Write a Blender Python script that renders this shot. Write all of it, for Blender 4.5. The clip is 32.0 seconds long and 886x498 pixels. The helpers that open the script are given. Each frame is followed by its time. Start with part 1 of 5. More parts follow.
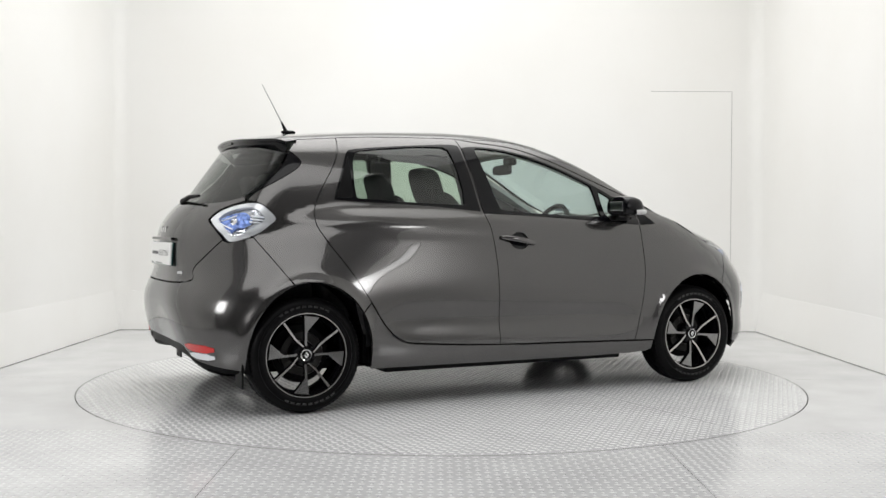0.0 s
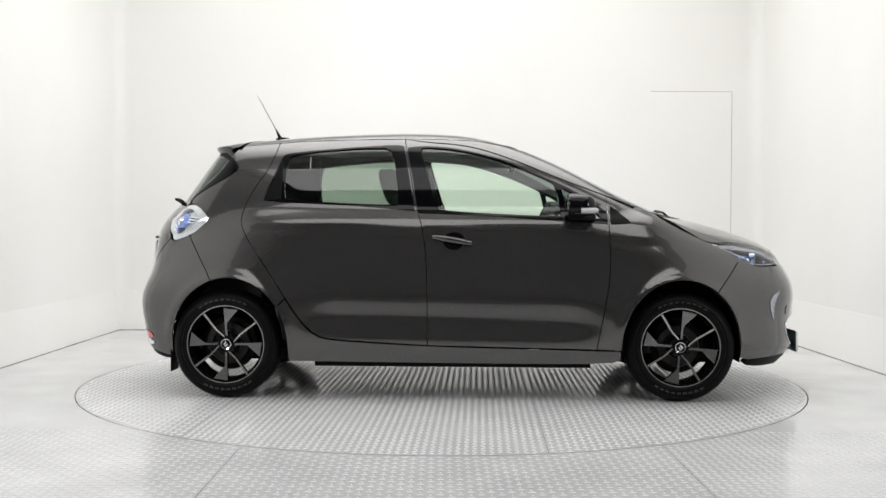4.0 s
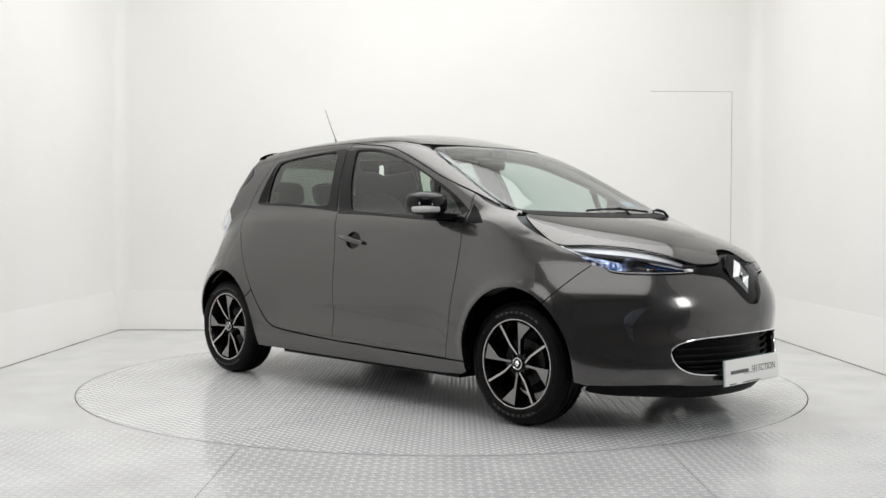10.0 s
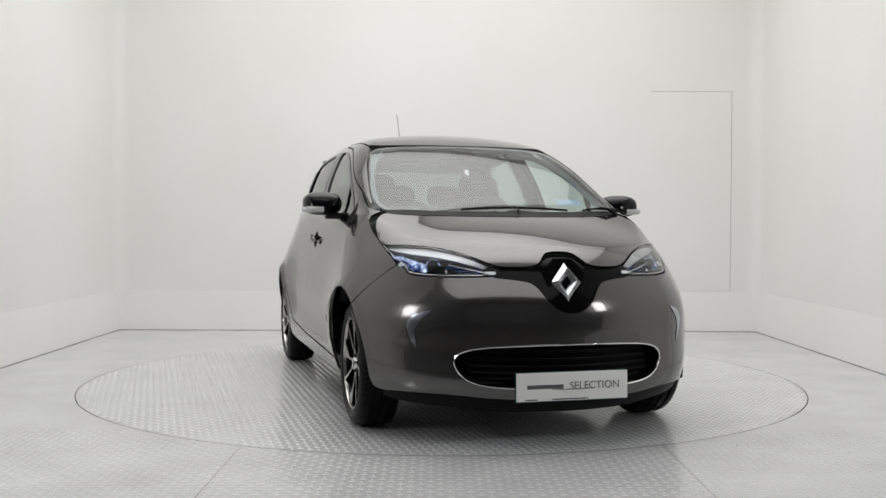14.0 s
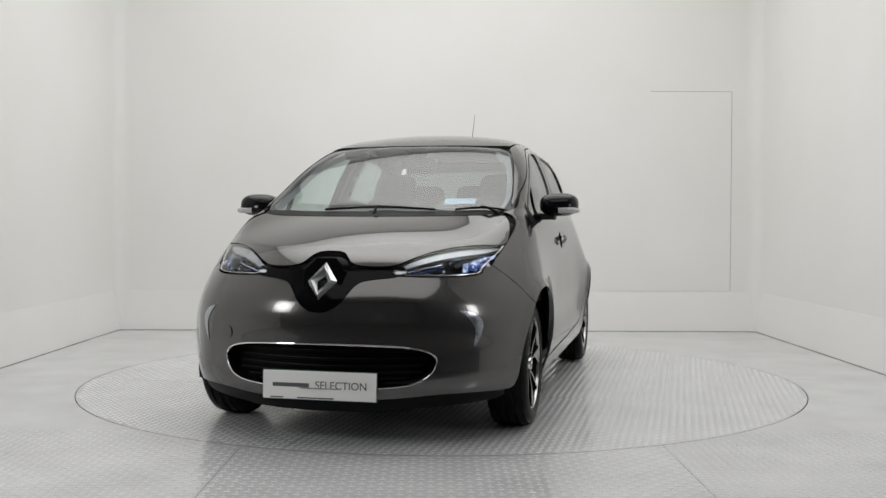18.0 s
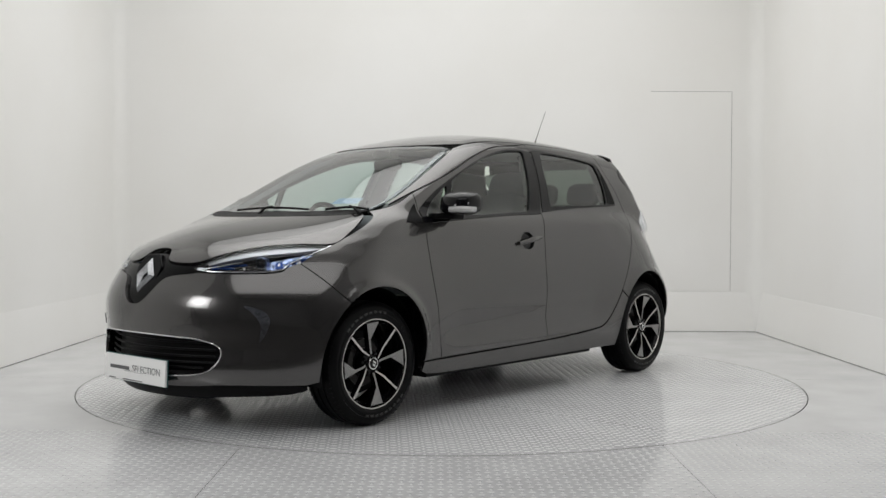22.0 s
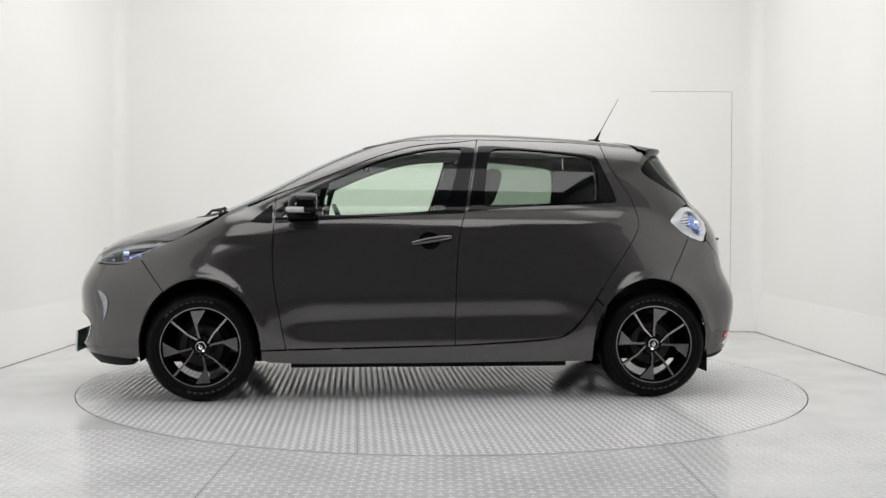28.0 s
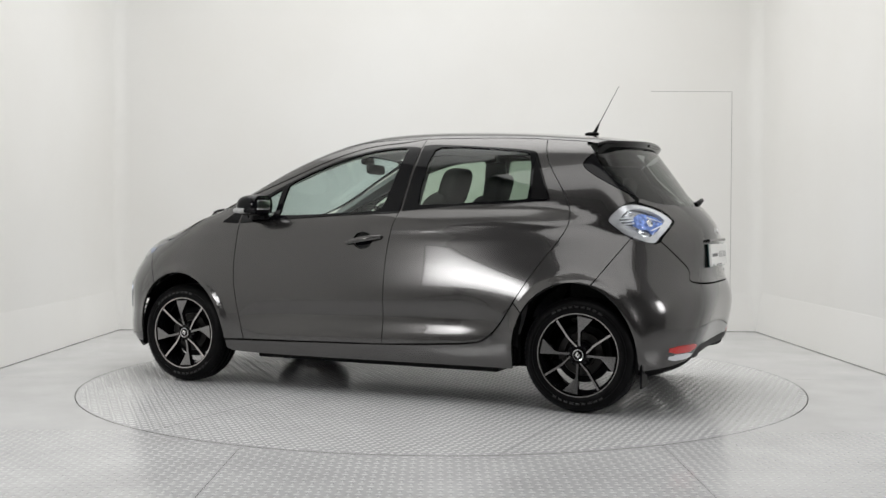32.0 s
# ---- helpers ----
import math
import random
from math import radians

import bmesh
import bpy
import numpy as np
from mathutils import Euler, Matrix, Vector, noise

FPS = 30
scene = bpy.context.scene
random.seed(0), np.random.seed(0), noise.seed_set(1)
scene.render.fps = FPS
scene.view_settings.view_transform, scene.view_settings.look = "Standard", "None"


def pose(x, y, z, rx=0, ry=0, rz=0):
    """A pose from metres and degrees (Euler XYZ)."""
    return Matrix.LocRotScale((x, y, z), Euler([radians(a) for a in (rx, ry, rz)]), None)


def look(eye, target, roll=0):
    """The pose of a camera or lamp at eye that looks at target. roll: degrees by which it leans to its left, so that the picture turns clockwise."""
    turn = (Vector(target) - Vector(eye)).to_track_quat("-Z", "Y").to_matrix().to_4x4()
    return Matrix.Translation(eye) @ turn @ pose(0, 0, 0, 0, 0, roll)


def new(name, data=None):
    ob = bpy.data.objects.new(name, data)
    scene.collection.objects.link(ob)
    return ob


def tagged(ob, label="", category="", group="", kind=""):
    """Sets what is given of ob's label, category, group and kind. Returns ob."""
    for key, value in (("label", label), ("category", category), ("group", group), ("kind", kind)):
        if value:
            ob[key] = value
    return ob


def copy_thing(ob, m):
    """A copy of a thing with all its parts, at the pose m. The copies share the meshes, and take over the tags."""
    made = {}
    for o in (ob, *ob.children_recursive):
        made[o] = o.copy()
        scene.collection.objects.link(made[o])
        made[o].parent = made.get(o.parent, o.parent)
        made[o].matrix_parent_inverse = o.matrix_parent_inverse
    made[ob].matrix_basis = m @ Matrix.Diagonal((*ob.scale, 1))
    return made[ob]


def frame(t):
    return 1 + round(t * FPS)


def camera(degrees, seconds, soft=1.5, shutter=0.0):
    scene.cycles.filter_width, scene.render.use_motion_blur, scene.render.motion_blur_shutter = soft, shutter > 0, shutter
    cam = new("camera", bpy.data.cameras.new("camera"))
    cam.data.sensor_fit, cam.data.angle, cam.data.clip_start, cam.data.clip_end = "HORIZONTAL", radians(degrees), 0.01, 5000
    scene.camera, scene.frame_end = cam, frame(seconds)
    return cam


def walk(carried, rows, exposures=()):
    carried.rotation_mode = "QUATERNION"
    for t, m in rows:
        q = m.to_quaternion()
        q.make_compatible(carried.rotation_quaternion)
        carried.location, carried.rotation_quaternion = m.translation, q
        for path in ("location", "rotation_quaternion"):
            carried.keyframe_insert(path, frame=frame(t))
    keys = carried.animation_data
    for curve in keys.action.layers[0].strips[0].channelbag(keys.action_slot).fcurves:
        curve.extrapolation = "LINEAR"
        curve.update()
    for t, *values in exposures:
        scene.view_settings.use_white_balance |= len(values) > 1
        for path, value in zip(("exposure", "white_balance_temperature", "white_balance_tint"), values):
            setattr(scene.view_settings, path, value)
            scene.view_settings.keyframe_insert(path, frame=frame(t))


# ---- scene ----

from mathutils.geometry import delaunay_2d_cdt

# ---- camera ----
cam = camera(46.79, 32.0)
EYE, AIM = (0.0, -6.644, 0.992), (0.0248, -0.644, 0.857)
EXPO = ((0.0, 0.02), (2.0, 0.0), (3.5, 0.06), (6.0, 0.02), (9.0, -0.01), (11.0, -0.1), (13.0, -0.27), (16.5, -0.43), (20.0, -0.46), (24.0, -0.32), (28.0, -0.12), (30.0, -0.14), (32.0, -0.28))
walk(cam, [(0.0, look(EYE, AIM, 0.208)), (32.0, look(EYE, AIM, 0.208))], EXPO)

# ---- light ----
world = bpy.data.worlds.new("studio_air")
scene.world = world
world.use_nodes = True
world.node_tree.nodes["Background"].inputs[0].default_value = (0.9, 0.95, 1.0, 1)
world.node_tree.nodes["Background"].inputs[1].default_value = 0.02


def area_lamp(name, eye, target, wide, deep, watts, tint=(1, 1, 1)):
    data = bpy.data.lights.new(name, "AREA")
    data.shape, data.size, data.size_y, data.energy, data.color = "RECTANGLE", wide, deep, watts, tint
    ob = new(name, data)
    ob.matrix_world = look(eye, target)
    return ob


def hot_middle(ob, strength, inner=0.12, outer=0.5, rim=0.03):
    """A softbox glows most in its middle and fades towards its rim."""
    ob.data.use_nodes = True
    nt = ob.data.node_tree
    em = nt.nodes["Emission"]
    geo = nt.nodes.new("ShaderNodeNewGeometry")
    off = nt.nodes.new("ShaderNodeVectorMath")
    off.operation = "DISTANCE"
    off.inputs[1].default_value = (0.5, 0.5, 0.0)
    fade = nt.nodes.new("ShaderNodeMapRange")
    fade.interpolation_type = "SMOOTHSTEP"
    for k, v in zip(("From Min", "From Max", "To Min", "To Max"), (inner, outer, strength, rim * strength)):
        fade.inputs[k].default_value = v
    nt.links.new(geo.outputs["Parametric"], off.inputs[0])
    nt.links.new(off.outputs["Value"], fade.inputs["Value"])
    nt.links.new(fade.outputs["Result"], em.inputs["Strength"])


ceiling_lamp = area_lamp("ceiling_softbox_lamp", (0, 0.4, 4.62), (0, 0.4, 0), 6.0, 5.2, 232, (1, 0.998, 0.98))
ceiling_lamp.data.spread = radians(152)
hot_middle(ceiling_lamp, 1.15, 0.25, 0.65, 0.4)
area_lamp("front_softbox_lamp", (0, -4.55, 4.6), (0, -4.55, 0), 5.4, 2.4, 84, (1, 0.998, 0.985))
hot_middle(area_lamp("side_softbox_lamp_a", (-2.35, -3.05, 1.28), (0, -1.0, 0.9), 0.55, 0.80, 17, (1, 1, 1)), 1.4, 0.1, 0.7, 0.12)
hot_middle(area_lamp("side_softbox_lamp_b", (2.6, -3.2, 1.45), (0, -1.0, 0.9), 0.40, 0.8, 10, (1, 1, 1)), 1.5, 0.2, 0.75, 0.25)


# ---- materials ----
def material(name, base, rough=0.5, metal=0.0, coat=0.0, vary=0.06, scale=6.0, bump=0.0, bump_scale=60.0, warm=0.0, spec=0.5, edge=1.0, coat_ior=1.5, emit=None):
    m = bpy.data.materials.new(name)
    m.use_nodes = True
    nt = m.node_tree
    b = nt.nodes["Principled BSDF"]
    b.inputs["Roughness"].default_value = rough
    b.inputs["Metallic"].default_value = metal
    b.inputs["Coat Weight"].default_value = coat
    b.inputs["Coat Roughness"].default_value = 0.02
    b.inputs["Coat IOR"].default_value = coat_ior
    b.inputs["Specular IOR Level"].default_value = spec
    b.inputs["Specular Tint"].default_value = (edge, edge, edge, 1)
    co = nt.nodes.new("ShaderNodeTexCoord")
    n1 = nt.nodes.new("ShaderNodeTexNoise")
    n1.inputs["Scale"].default_value, n1.inputs["Detail"].default_value = scale, 6
    nt.links.new(co.outputs["Object"], n1.inputs["Vector"])
    ramp = nt.nodes.new("ShaderNodeValToRGB")
    lo, hi = 1 - vary, 1 + vary
    ramp.color_ramp.elements[0].position, ramp.color_ramp.elements[1].position = 0.3, 0.7
    ramp.color_ramp.elements[0].color = (base[0] * lo, base[1] * lo * (1 - warm * 0.35), base[2] * lo * (1 - warm), 1)
    ramp.color_ramp.elements[1].color = (base[0] * hi, base[1] * hi, base[2] * hi, 1)
    nt.links.new(n1.outputs["Fac"], ramp.inputs["Fac"])
    nt.links.new(ramp.outputs["Color"], b.inputs["Base Color"])
    if bump:
        n2 = nt.nodes.new("ShaderNodeTexNoise")
        n2.inputs["Scale"].default_value, n2.inputs["Detail"].default_value = bump_scale, 4
        nt.links.new(co.outputs["Object"], n2.inputs["Vector"])
        bp = nt.nodes.new("ShaderNodeBump")
        bp.inputs["Strength"].default_value, bp.inputs["Distance"].default_value = bump, 0.002
        nt.links.new(n2.outputs["Fac"], bp.inputs["Height"])
        nt.links.new(bp.outputs["Normal"], b.inputs["Normal"])
    if emit:
        b.inputs["Emission Color"].default_value = (*emit[:3], 1)
        b.inputs["Emission Strength"].default_value = emit[3]
    return m


def glass(name, tint, facing=0.04, power=5.0):
    """A thin clear pane: what passes is tinted, and a mirror gloss grows towards grazing view."""
    m = bpy.data.materials.new(name)
    m.use_nodes = True
    nt = m.node_tree
    nt.nodes.remove(nt.nodes["Principled BSDF"])
    out = nt.nodes["Material Output"]
    tr = nt.nodes.new("ShaderNodeBsdfTransparent")
    tr.inputs["Color"].default_value = (*tint, 1)
    gl = nt.nodes.new("ShaderNodeBsdfGlossy")
    gl.inputs["Roughness"].default_value = 0.01
    lw = nt.nodes.new("ShaderNodeLayerWeight")
    lw.inputs["Blend"].default_value = 0.5
    pw = nt.nodes.new("ShaderNodeMath")
    pw.operation = "POWER"
    pw.inputs[1].default_value = power
    ml = nt.nodes.new("ShaderNodeMath")
    ml.operation = "MULTIPLY_ADD"
    ml.inputs[1].default_value, ml.inputs[2].default_value = 1 - facing, facing
    mix = nt.nodes.new("ShaderNodeMixShader")
    nt.links.new(lw.outputs["Facing"], pw.inputs[0])
    nt.links.new(pw.outputs[0], ml.inputs[0])
    nt.links.new(ml.outputs[0], mix.inputs[0])
    nt.links.new(tr.outputs[0], mix.inputs[1])
    nt.links.new(gl.outputs[0], mix.inputs[2])
    nt.links.new(mix.outputs[0], out.inputs["Surface"])
    return m


M_WALL = material("white_wall_paint", (0.855, 0.852, 0.842), 0.40, vary=0.03, scale=0.55, warm=0.025, bump=0.04, bump_scale=25)
M_CEIL = material("white_ceiling_paint", (0.80, 0.80, 0.79), 0.6, vary=0.01)
# lack of light beyond the studio, put into a dark colour
M_DARK = material("unlit_dark_paint", (0.035, 0.032, 0.03), 0.6, vary=0.2, scale=1.0)
# dim light beyond the white walls, put into a grey colour
M_DIM = material("unlit_grey_paint", (0.20, 0.20, 0.205), 0.6, vary=0.12, scale=0.8)
M_FLOOR = material("grey_floor_paint", (0.51, 0.512, 0.518), 0.13, vary=0.08, scale=2.4, bump=0.05, spec=0.75)
# lighter than the floor: light caught by the studs is in the colour
M_STUD = material("lit_stud_paint", (0.58, 0.582, 0.586), 0.24, vary=0.08, scale=3.0, spec=0.65)
M_SEAM = material("filled_wall_seam", (0.40, 0.395, 0.38), 0.7, vary=0.25, scale=4.0)
M_PAINT = material("dark_grey_metallic_paint", (0.085, 0.082, 0.081), 0.21, metal=0.80, coat=1.0, vary=0.05, scale=1400, edge=0.12, coat_ior=1.55)
# trim black; on the handle recess it stands in for shade
M_BLACK = material("gloss_black_trim_and_shade", (0.003, 0.003, 0.004), 0.06, vary=0.05, spec=0.27)
M_NOSE = material("black_nose_trim", (0.0025, 0.0025, 0.003), 0.10, vary=0.05, spec=0.09)
M_MATT = material("matt_black_plastic", (0.004, 0.004, 0.0045), 0.5, spec=0.10, vary=0.15, bump=0.1, bump_scale=300)
M_TYRE = material("tyre_rubber", (0.004, 0.004, 0.0045), 0.40, spec=0.10, vary=0.2, scale=20, bump=0.15, bump_scale=200)
M_PRINT = material("raised_tyre_print", (0.028, 0.028, 0.028), 0.3, vary=0.2, scale=30)
M_GLASS = glass("green_tinted_glass", (0.80, 0.90, 0.81), 0.08, 4.0)
M_SCREEN = glass("windscreen_glass", (0.68, 0.77, 0.80), 0.05, 4.2)
M_PRIV = glass("dark_privacy_glass", (0.50, 0.58, 0.51), 0.08, 4.0)
M_CLEAR = glass("clear_lamp_lens", (0.96, 0.97, 0.98), 0.02, 4.6)
M_BACKGLASS = glass("dark_rear_window_glass", (0.20, 0.23, 0.21), 0.06)
M_PLATE = material("white_plate", (0.86, 0.86, 0.85), 0.35, vary=0.01)
M_CHROME = material("polished_chrome", (0.86, 0.86, 0.87), 0.07, metal=1.0, vary=0.02)
M_STRIP = material("grey_lamp_strip", (0.34, 0.35, 0.37), 0.25, metal=0.6, vary=0.05)
M_SATIN = material("satin_silver_plastic", (0.62, 0.63, 0.65), 0.22, metal=0.8, vary=0.03)
M_GREYFACE = material("satin_grey_alloy", (0.26, 0.256, 0.256), 0.26, metal=1.0, vary=0.05, scale=30)
M_FACED = material("machined_alloy", (0.52, 0.505, 0.495), 0.22, metal=1.0, vary=0.05, scale=30)
M_RIM = material("gloss_black_alloy", (0.005, 0.005, 0.006), 0.16, vary=0.1, spec=0.25)
M_STEEL = material("bare_brake_steel", (0.035, 0.034, 0.033), 0.4, metal=1.0, vary=0.12, scale=25)
M_ICE = material("pale_blue_lamp_plastic", (0.24, 0.36, 0.80), 0.12, metal=0.35, vary=0.6, scale=60)
M_DUSK = material("smoked_lamp_reflector", (0.27, 0.33, 0.50), 0.13, metal=1.0, vary=0.3, scale=50)
M_DRL = material("silver_lamp_crescent", (0.42, 0.44, 0.49), 0.14, metal=1.0, vary=0.4, scale=70)
M_BLUE = material("blue_lamp_plastic", (0.05, 0.13, 0.48), 0.12, metal=0.4, vary=0.5, scale=45)
M_SHELL = material("silver_lamp_shell", (0.80, 0.81, 0.83), 0.16, metal=0.45, vary=0.12, scale=25)
M_WHITE = material("white_lamp_plastic", (0.82, 0.84, 0.88), 0.12, vary=0.03)
M_RED = material("red_reflector", (0.60, 0.015, 0.015), 0.12, vary=0.1, coat=0.5)
M_CLOTH = material("dark_grey_seat_cloth", (0.085, 0.085, 0.087), 0.85, vary=0.2, scale=60, bump=0.3, bump_scale=400)
M_LINER = material("light_grey_headlining", (0.42, 0.42, 0.41), 0.9, vary=0.05)
M_DASH = material("grey_dashboard_plastic", (0.10, 0.10, 0.10), 0.6, vary=0.1, bump=0.15, bump_scale=250)
M_INK = material("dark_grey_print", (0.05, 0.05, 0.055), 0.5, vary=0.05)
M_PALE = material("mid_grey_print", (0.10, 0.10, 0.105), 0.5, vary=0.05)
M_SMOKE = material("clear_indicator_plastic", (0.50, 0.50, 0.50), 0.15, vary=0.15, scale=60)
M_GREEN = material("teal_plate_edge", (0.02, 0.09, 0.09), 0.4, vary=0.05)
M_STICKER = material("pale_blue_sticker", (0.45, 0.56, 0.68), 0.5, vary=0.3, scale=60)
M_DIRT = material("floor_edge_dirt", (0.16, 0.155, 0.15), 0.8, vary=0.6, scale=5.0)
M_GROOVE = material("dark_joint", (0.03, 0.03, 0.03), 0.8, vary=0.2)

# ---- car body as a smooth field ----
OFF = Vector((0.107, -0.006, 0.0))


class Curve:
    """Natural cubic spline through a few stations, straight beyond its ends."""

    def __init__(self, *pairs):
        self.x = np.array(pairs[0::2], float)
        self.y = np.array(pairs[1::2], float)
        n, h = len(self.x), np.diff(self.x)
        a, r = np.eye(n), np.zeros(n)
        for i in range(1, n - 1):
            a[i, i - 1:i + 2] = h[i - 1], 2 * (h[i - 1] + h[i]), h[i]
            r[i] = 6 * ((self.y[i + 1] - self.y[i]) / h[i] - (self.y[i] - self.y[i - 1]) / h[i - 1])
        self.m = np.linalg.solve(a, r)

    def __call__(self, v):
        v = np.asarray(v, float)
        x, y, m = self.x, self.y, self.m
        c = np.clip(v, x[0], x[-1])
        i = np.clip(np.searchsorted(x, c) - 1, 0, len(x) - 2)
        h, s, e = x[i + 1] - x[i], c - x[i], x[i + 1] - c
        out = (m[i] * e ** 3 + m[i + 1] * s ** 3) / (6 * h) + (y[i] / h - m[i] * h / 6) * e + (y[i + 1] / h - m[i + 1] * h / 6) * s
        k0 = (y[1] - y[0]) / (x[1] - x[0]) - (x[1] - x[0]) * m[1] / 6
        k1 = (y[-1] - y[-2]) / (x[-1] - x[-2]) + (x[-1] - x[-2]) * m[-2] / 6
        return out + np.where(v < x[0], (v - x[0]) * k0, 0) + np.where(v > x[-1], (v - x[-1]) * k1, 0)


def smax(a, b, k):
    h = np.maximum(k - np.abs(a - b), 0) / k
    return np.maximum(a, b) + h * h * k * 0.25


def smin(a, b, k):
    return -smax(-a, -b, k)


def bell(v, mid, wide):
    return np.exp(-((v - mid) / wide) ** 2)


def step(v, a, b):
    s = np.clip((v - a) / (b - a), 0, 1)
    return s * s * (3 - 2 * s)


NOSE = Curve(0.12, 1.992, 0.2, 2.081, 0.3, 2.126, 0.42, 2.118, 0.55, 2.127, 0.66, 2.112, 0.76, 2.058, 0.86, 1.988, 0.95, 1.862, 1.05, 1.726)
TAIL = Curve(0.15, 1.801, 0.25, 1.831, 0.36, 1.858, 0.5, 1.899, 0.62, 1.906, 0.72, 1.88, 0.85, 1.881, 1, 1.856, 1.15, 1.732, 1.25, 1.612)
WIDE = Curve(0.12, 0.779, 0.2, 0.818, 0.3, 0.846, 0.45, 0.855, 0.6, 0.848, 0.75, 0.834, 0.88, 0.816, 0.97, 0.803, 1.05, 0.785, 1.15, 0.735)
STERN = Curve(0.2, 3.907, 0.4, 3.952, 0.6, 3.874, 0.85, 3.844, 1.1, 3.825)
SQUARE = Curve(0.2, 8, 0.4, 7.2, 0.6, 6, 0.75, 4.6, 0.9, 3.4, 1.1, 2.8)
HOOD = Curve(-1.6, 1.16, -0.5, 1.12, 0.5, 1.10, 0.9, 1.105, 1.2, 1.084, 1.4, 1.046, 1.55, 1.012, 1.72, 0.964, 1.9, 0.899, 2.0, 0.85, 2.15, 0.73)
DROP = Curve(-1.6, 0.03, 0.9, 0.03, 1.2, 0.05, 1.5, 0.11, 1.8, 0.15, 2.1, 0.18)
CANT = Curve(0.95, 0.775, 1.10, 0.742, 1.20, 0.717, 1.30, 0.683, 1.40, 0.637, 1.50, 0.575, 1.58, 0.50)
SCREEN = Curve(1.00, 1.40, 1.07, 1.26, 1.18, 1.03, 1.33, 0.735, 1.42, 0.545, 1.50, 0.35, 1.58, 0.10)
ROOF = Curve(-1.70, 1.475, -1.45, 1.508, -1.09, 1.544, -0.86, 1.562, -0.58, 1.576, -0.28, 1.583, 0.0, 1.574, 0.22, 1.550, 0.5, 1.495, 0.8, 1.405)
HATCH = Curve(1.00, 1.80, 1.13, 1.72, 1.30, 1.60, 1.47, 1.475, 1.58, 1.39)
BOW, POOP = 1.40, 0.80
SWEEP = Curve(0.2, 0.62, 0.5, 0.58, 0.9, 0.63)
RAKE = Curve(0.2, -0.12, 0.6, -0.02, 1, 0.42)
AXLES = (1.294, -1.294)
HUB_Z = 0.31


def lower(x, y, z):
    y = np.abs(y)
    w = WIDE(z)
    for ax in AXLES:
        r = np.hypot((x - ax) * 1.15, z - HUB_Z)
        w = w + 0.046 * bell(x, ax, 0.46) * bell(z, 0.60, 0.25) + 0.017 * bell(r, 0.385, 0.040) * step(z, 0.2, 0.45)
    # doors fall in towards a hollow, then kick out to the sill
    low = 0.452 - 0.02 * x
    w = w - 0.019 * np.where(z > low, bell(z, low, 0.10), bell(z, low, 0.075)) * step(x, -0.98, -0.62) * (1 - step(x, 0.62, 0.95))
    # shoulder crease, sharp at the tail and fading into the front door
    over = z - (0.971 - 0.0386 * x)
    fade = (1 - 0.6 * bell(x, 0.45, 0.5)) * (1 - step(x, 1.5, 1.75))
    w = w - (0.22 * 0.5 * (over + np.sqrt(over * over + 0.00003)) + 0.003 * bell(over, -0.035, 0.03)) * fade
    nf, nr = SQUARE(z), STERN(z)
    ahead = x > 0
    a = np.where(ahead, NOSE(z) - BOW, TAIL(z) - POOP)
    n = np.where(ahead, nf, nr)
    u = np.maximum((np.abs(x) + np.where(ahead, SWEEP(z), RAKE(z)) * y * y - np.where(ahead, BOW, POOP)) / a, 1e-6)
    v = np.maximum(y / w, 1e-6)
    side = ((u ** n + v ** n) ** (1 / n) - 1) * 0.85
    top = z - (HOOD(x) - DROP(x) * (y / 0.74) ** 2)
    return smax(side, top, 0.07)


def cabin(x, y, z):
    y = np.abs(y)
    s = y - CANT(z) * (1 - 0.075 * step(-x, 0.7, 1.7)) * (1 - 0.02 * step(x, 0.3, 1.1))
    f = (x - SCREEN(z) + 0.09 * (y / 0.6) ** 2) * 0.45
    b = (-x - HATCH(z) + 0.16 * (y / 0.6) ** 2) * 0.8
    t = z - ROOF(x) + 0.006 + 0.052 * (y / 0.58) ** 2
    g = smax(f, t, 0.08)
    g = smax(g, b, 0.05)
    g = smax(g, 0.96 - z, 0.02)
    return smax(g, s, 0.09)


def car_field(x, y, z):
    return smin(lower(x, y, z), cabin(x, y, z), 0.03)


def land(a, b, way, field):
    """3D points of the field's skin seen along an axis: way is side, front, rear, top, nose or stern (the last two fan out from an axis)."""
    a, b = np.asarray(a, float), np.asarray(b, float)

    def at(s):
        if way == "side":
            return a, s, b
        if way == "front":
            return s, a, b
        if way == "rear":
            return -s, a, b
        if way == "top":
            return a, b, s
        if way == "nose":
            return 0.9 + s * np.cos(a), s * np.sin(a), b
        return -0.9 - s * np.cos(a), s * np.sin(a), b

    far = {"side": 1.1, "front": 2.4, "rear": 2.3, "top": 1.75, "nose": 1.6, "stern": 1.5}[way]
    near = 0.0 if way in ("side", "nose", "stern") else 0.3
    lo, hi = np.full(a.shape, near), np.full(a.shape, far)
    found = np.zeros(a.shape, bool)
    prev = np.full(a.shape, far)
    for s in np.linspace(far, near, 44):
        inside = field(*at(np.full(a.shape, s))) < 0
        hit = inside & ~found
        lo, hi = np.where(hit, s, lo), np.where(hit, prev, hi)
        found |= inside
        prev = np.where(found, prev, s)
    for _ in range(17):
        mid = (lo + hi) / 2
        inside = field(*at(mid)) < 0
        lo, hi = np.where(inside, mid, lo), np.where(inside, hi, mid)
    return np.stack(at((lo + hi) / 2), -1)


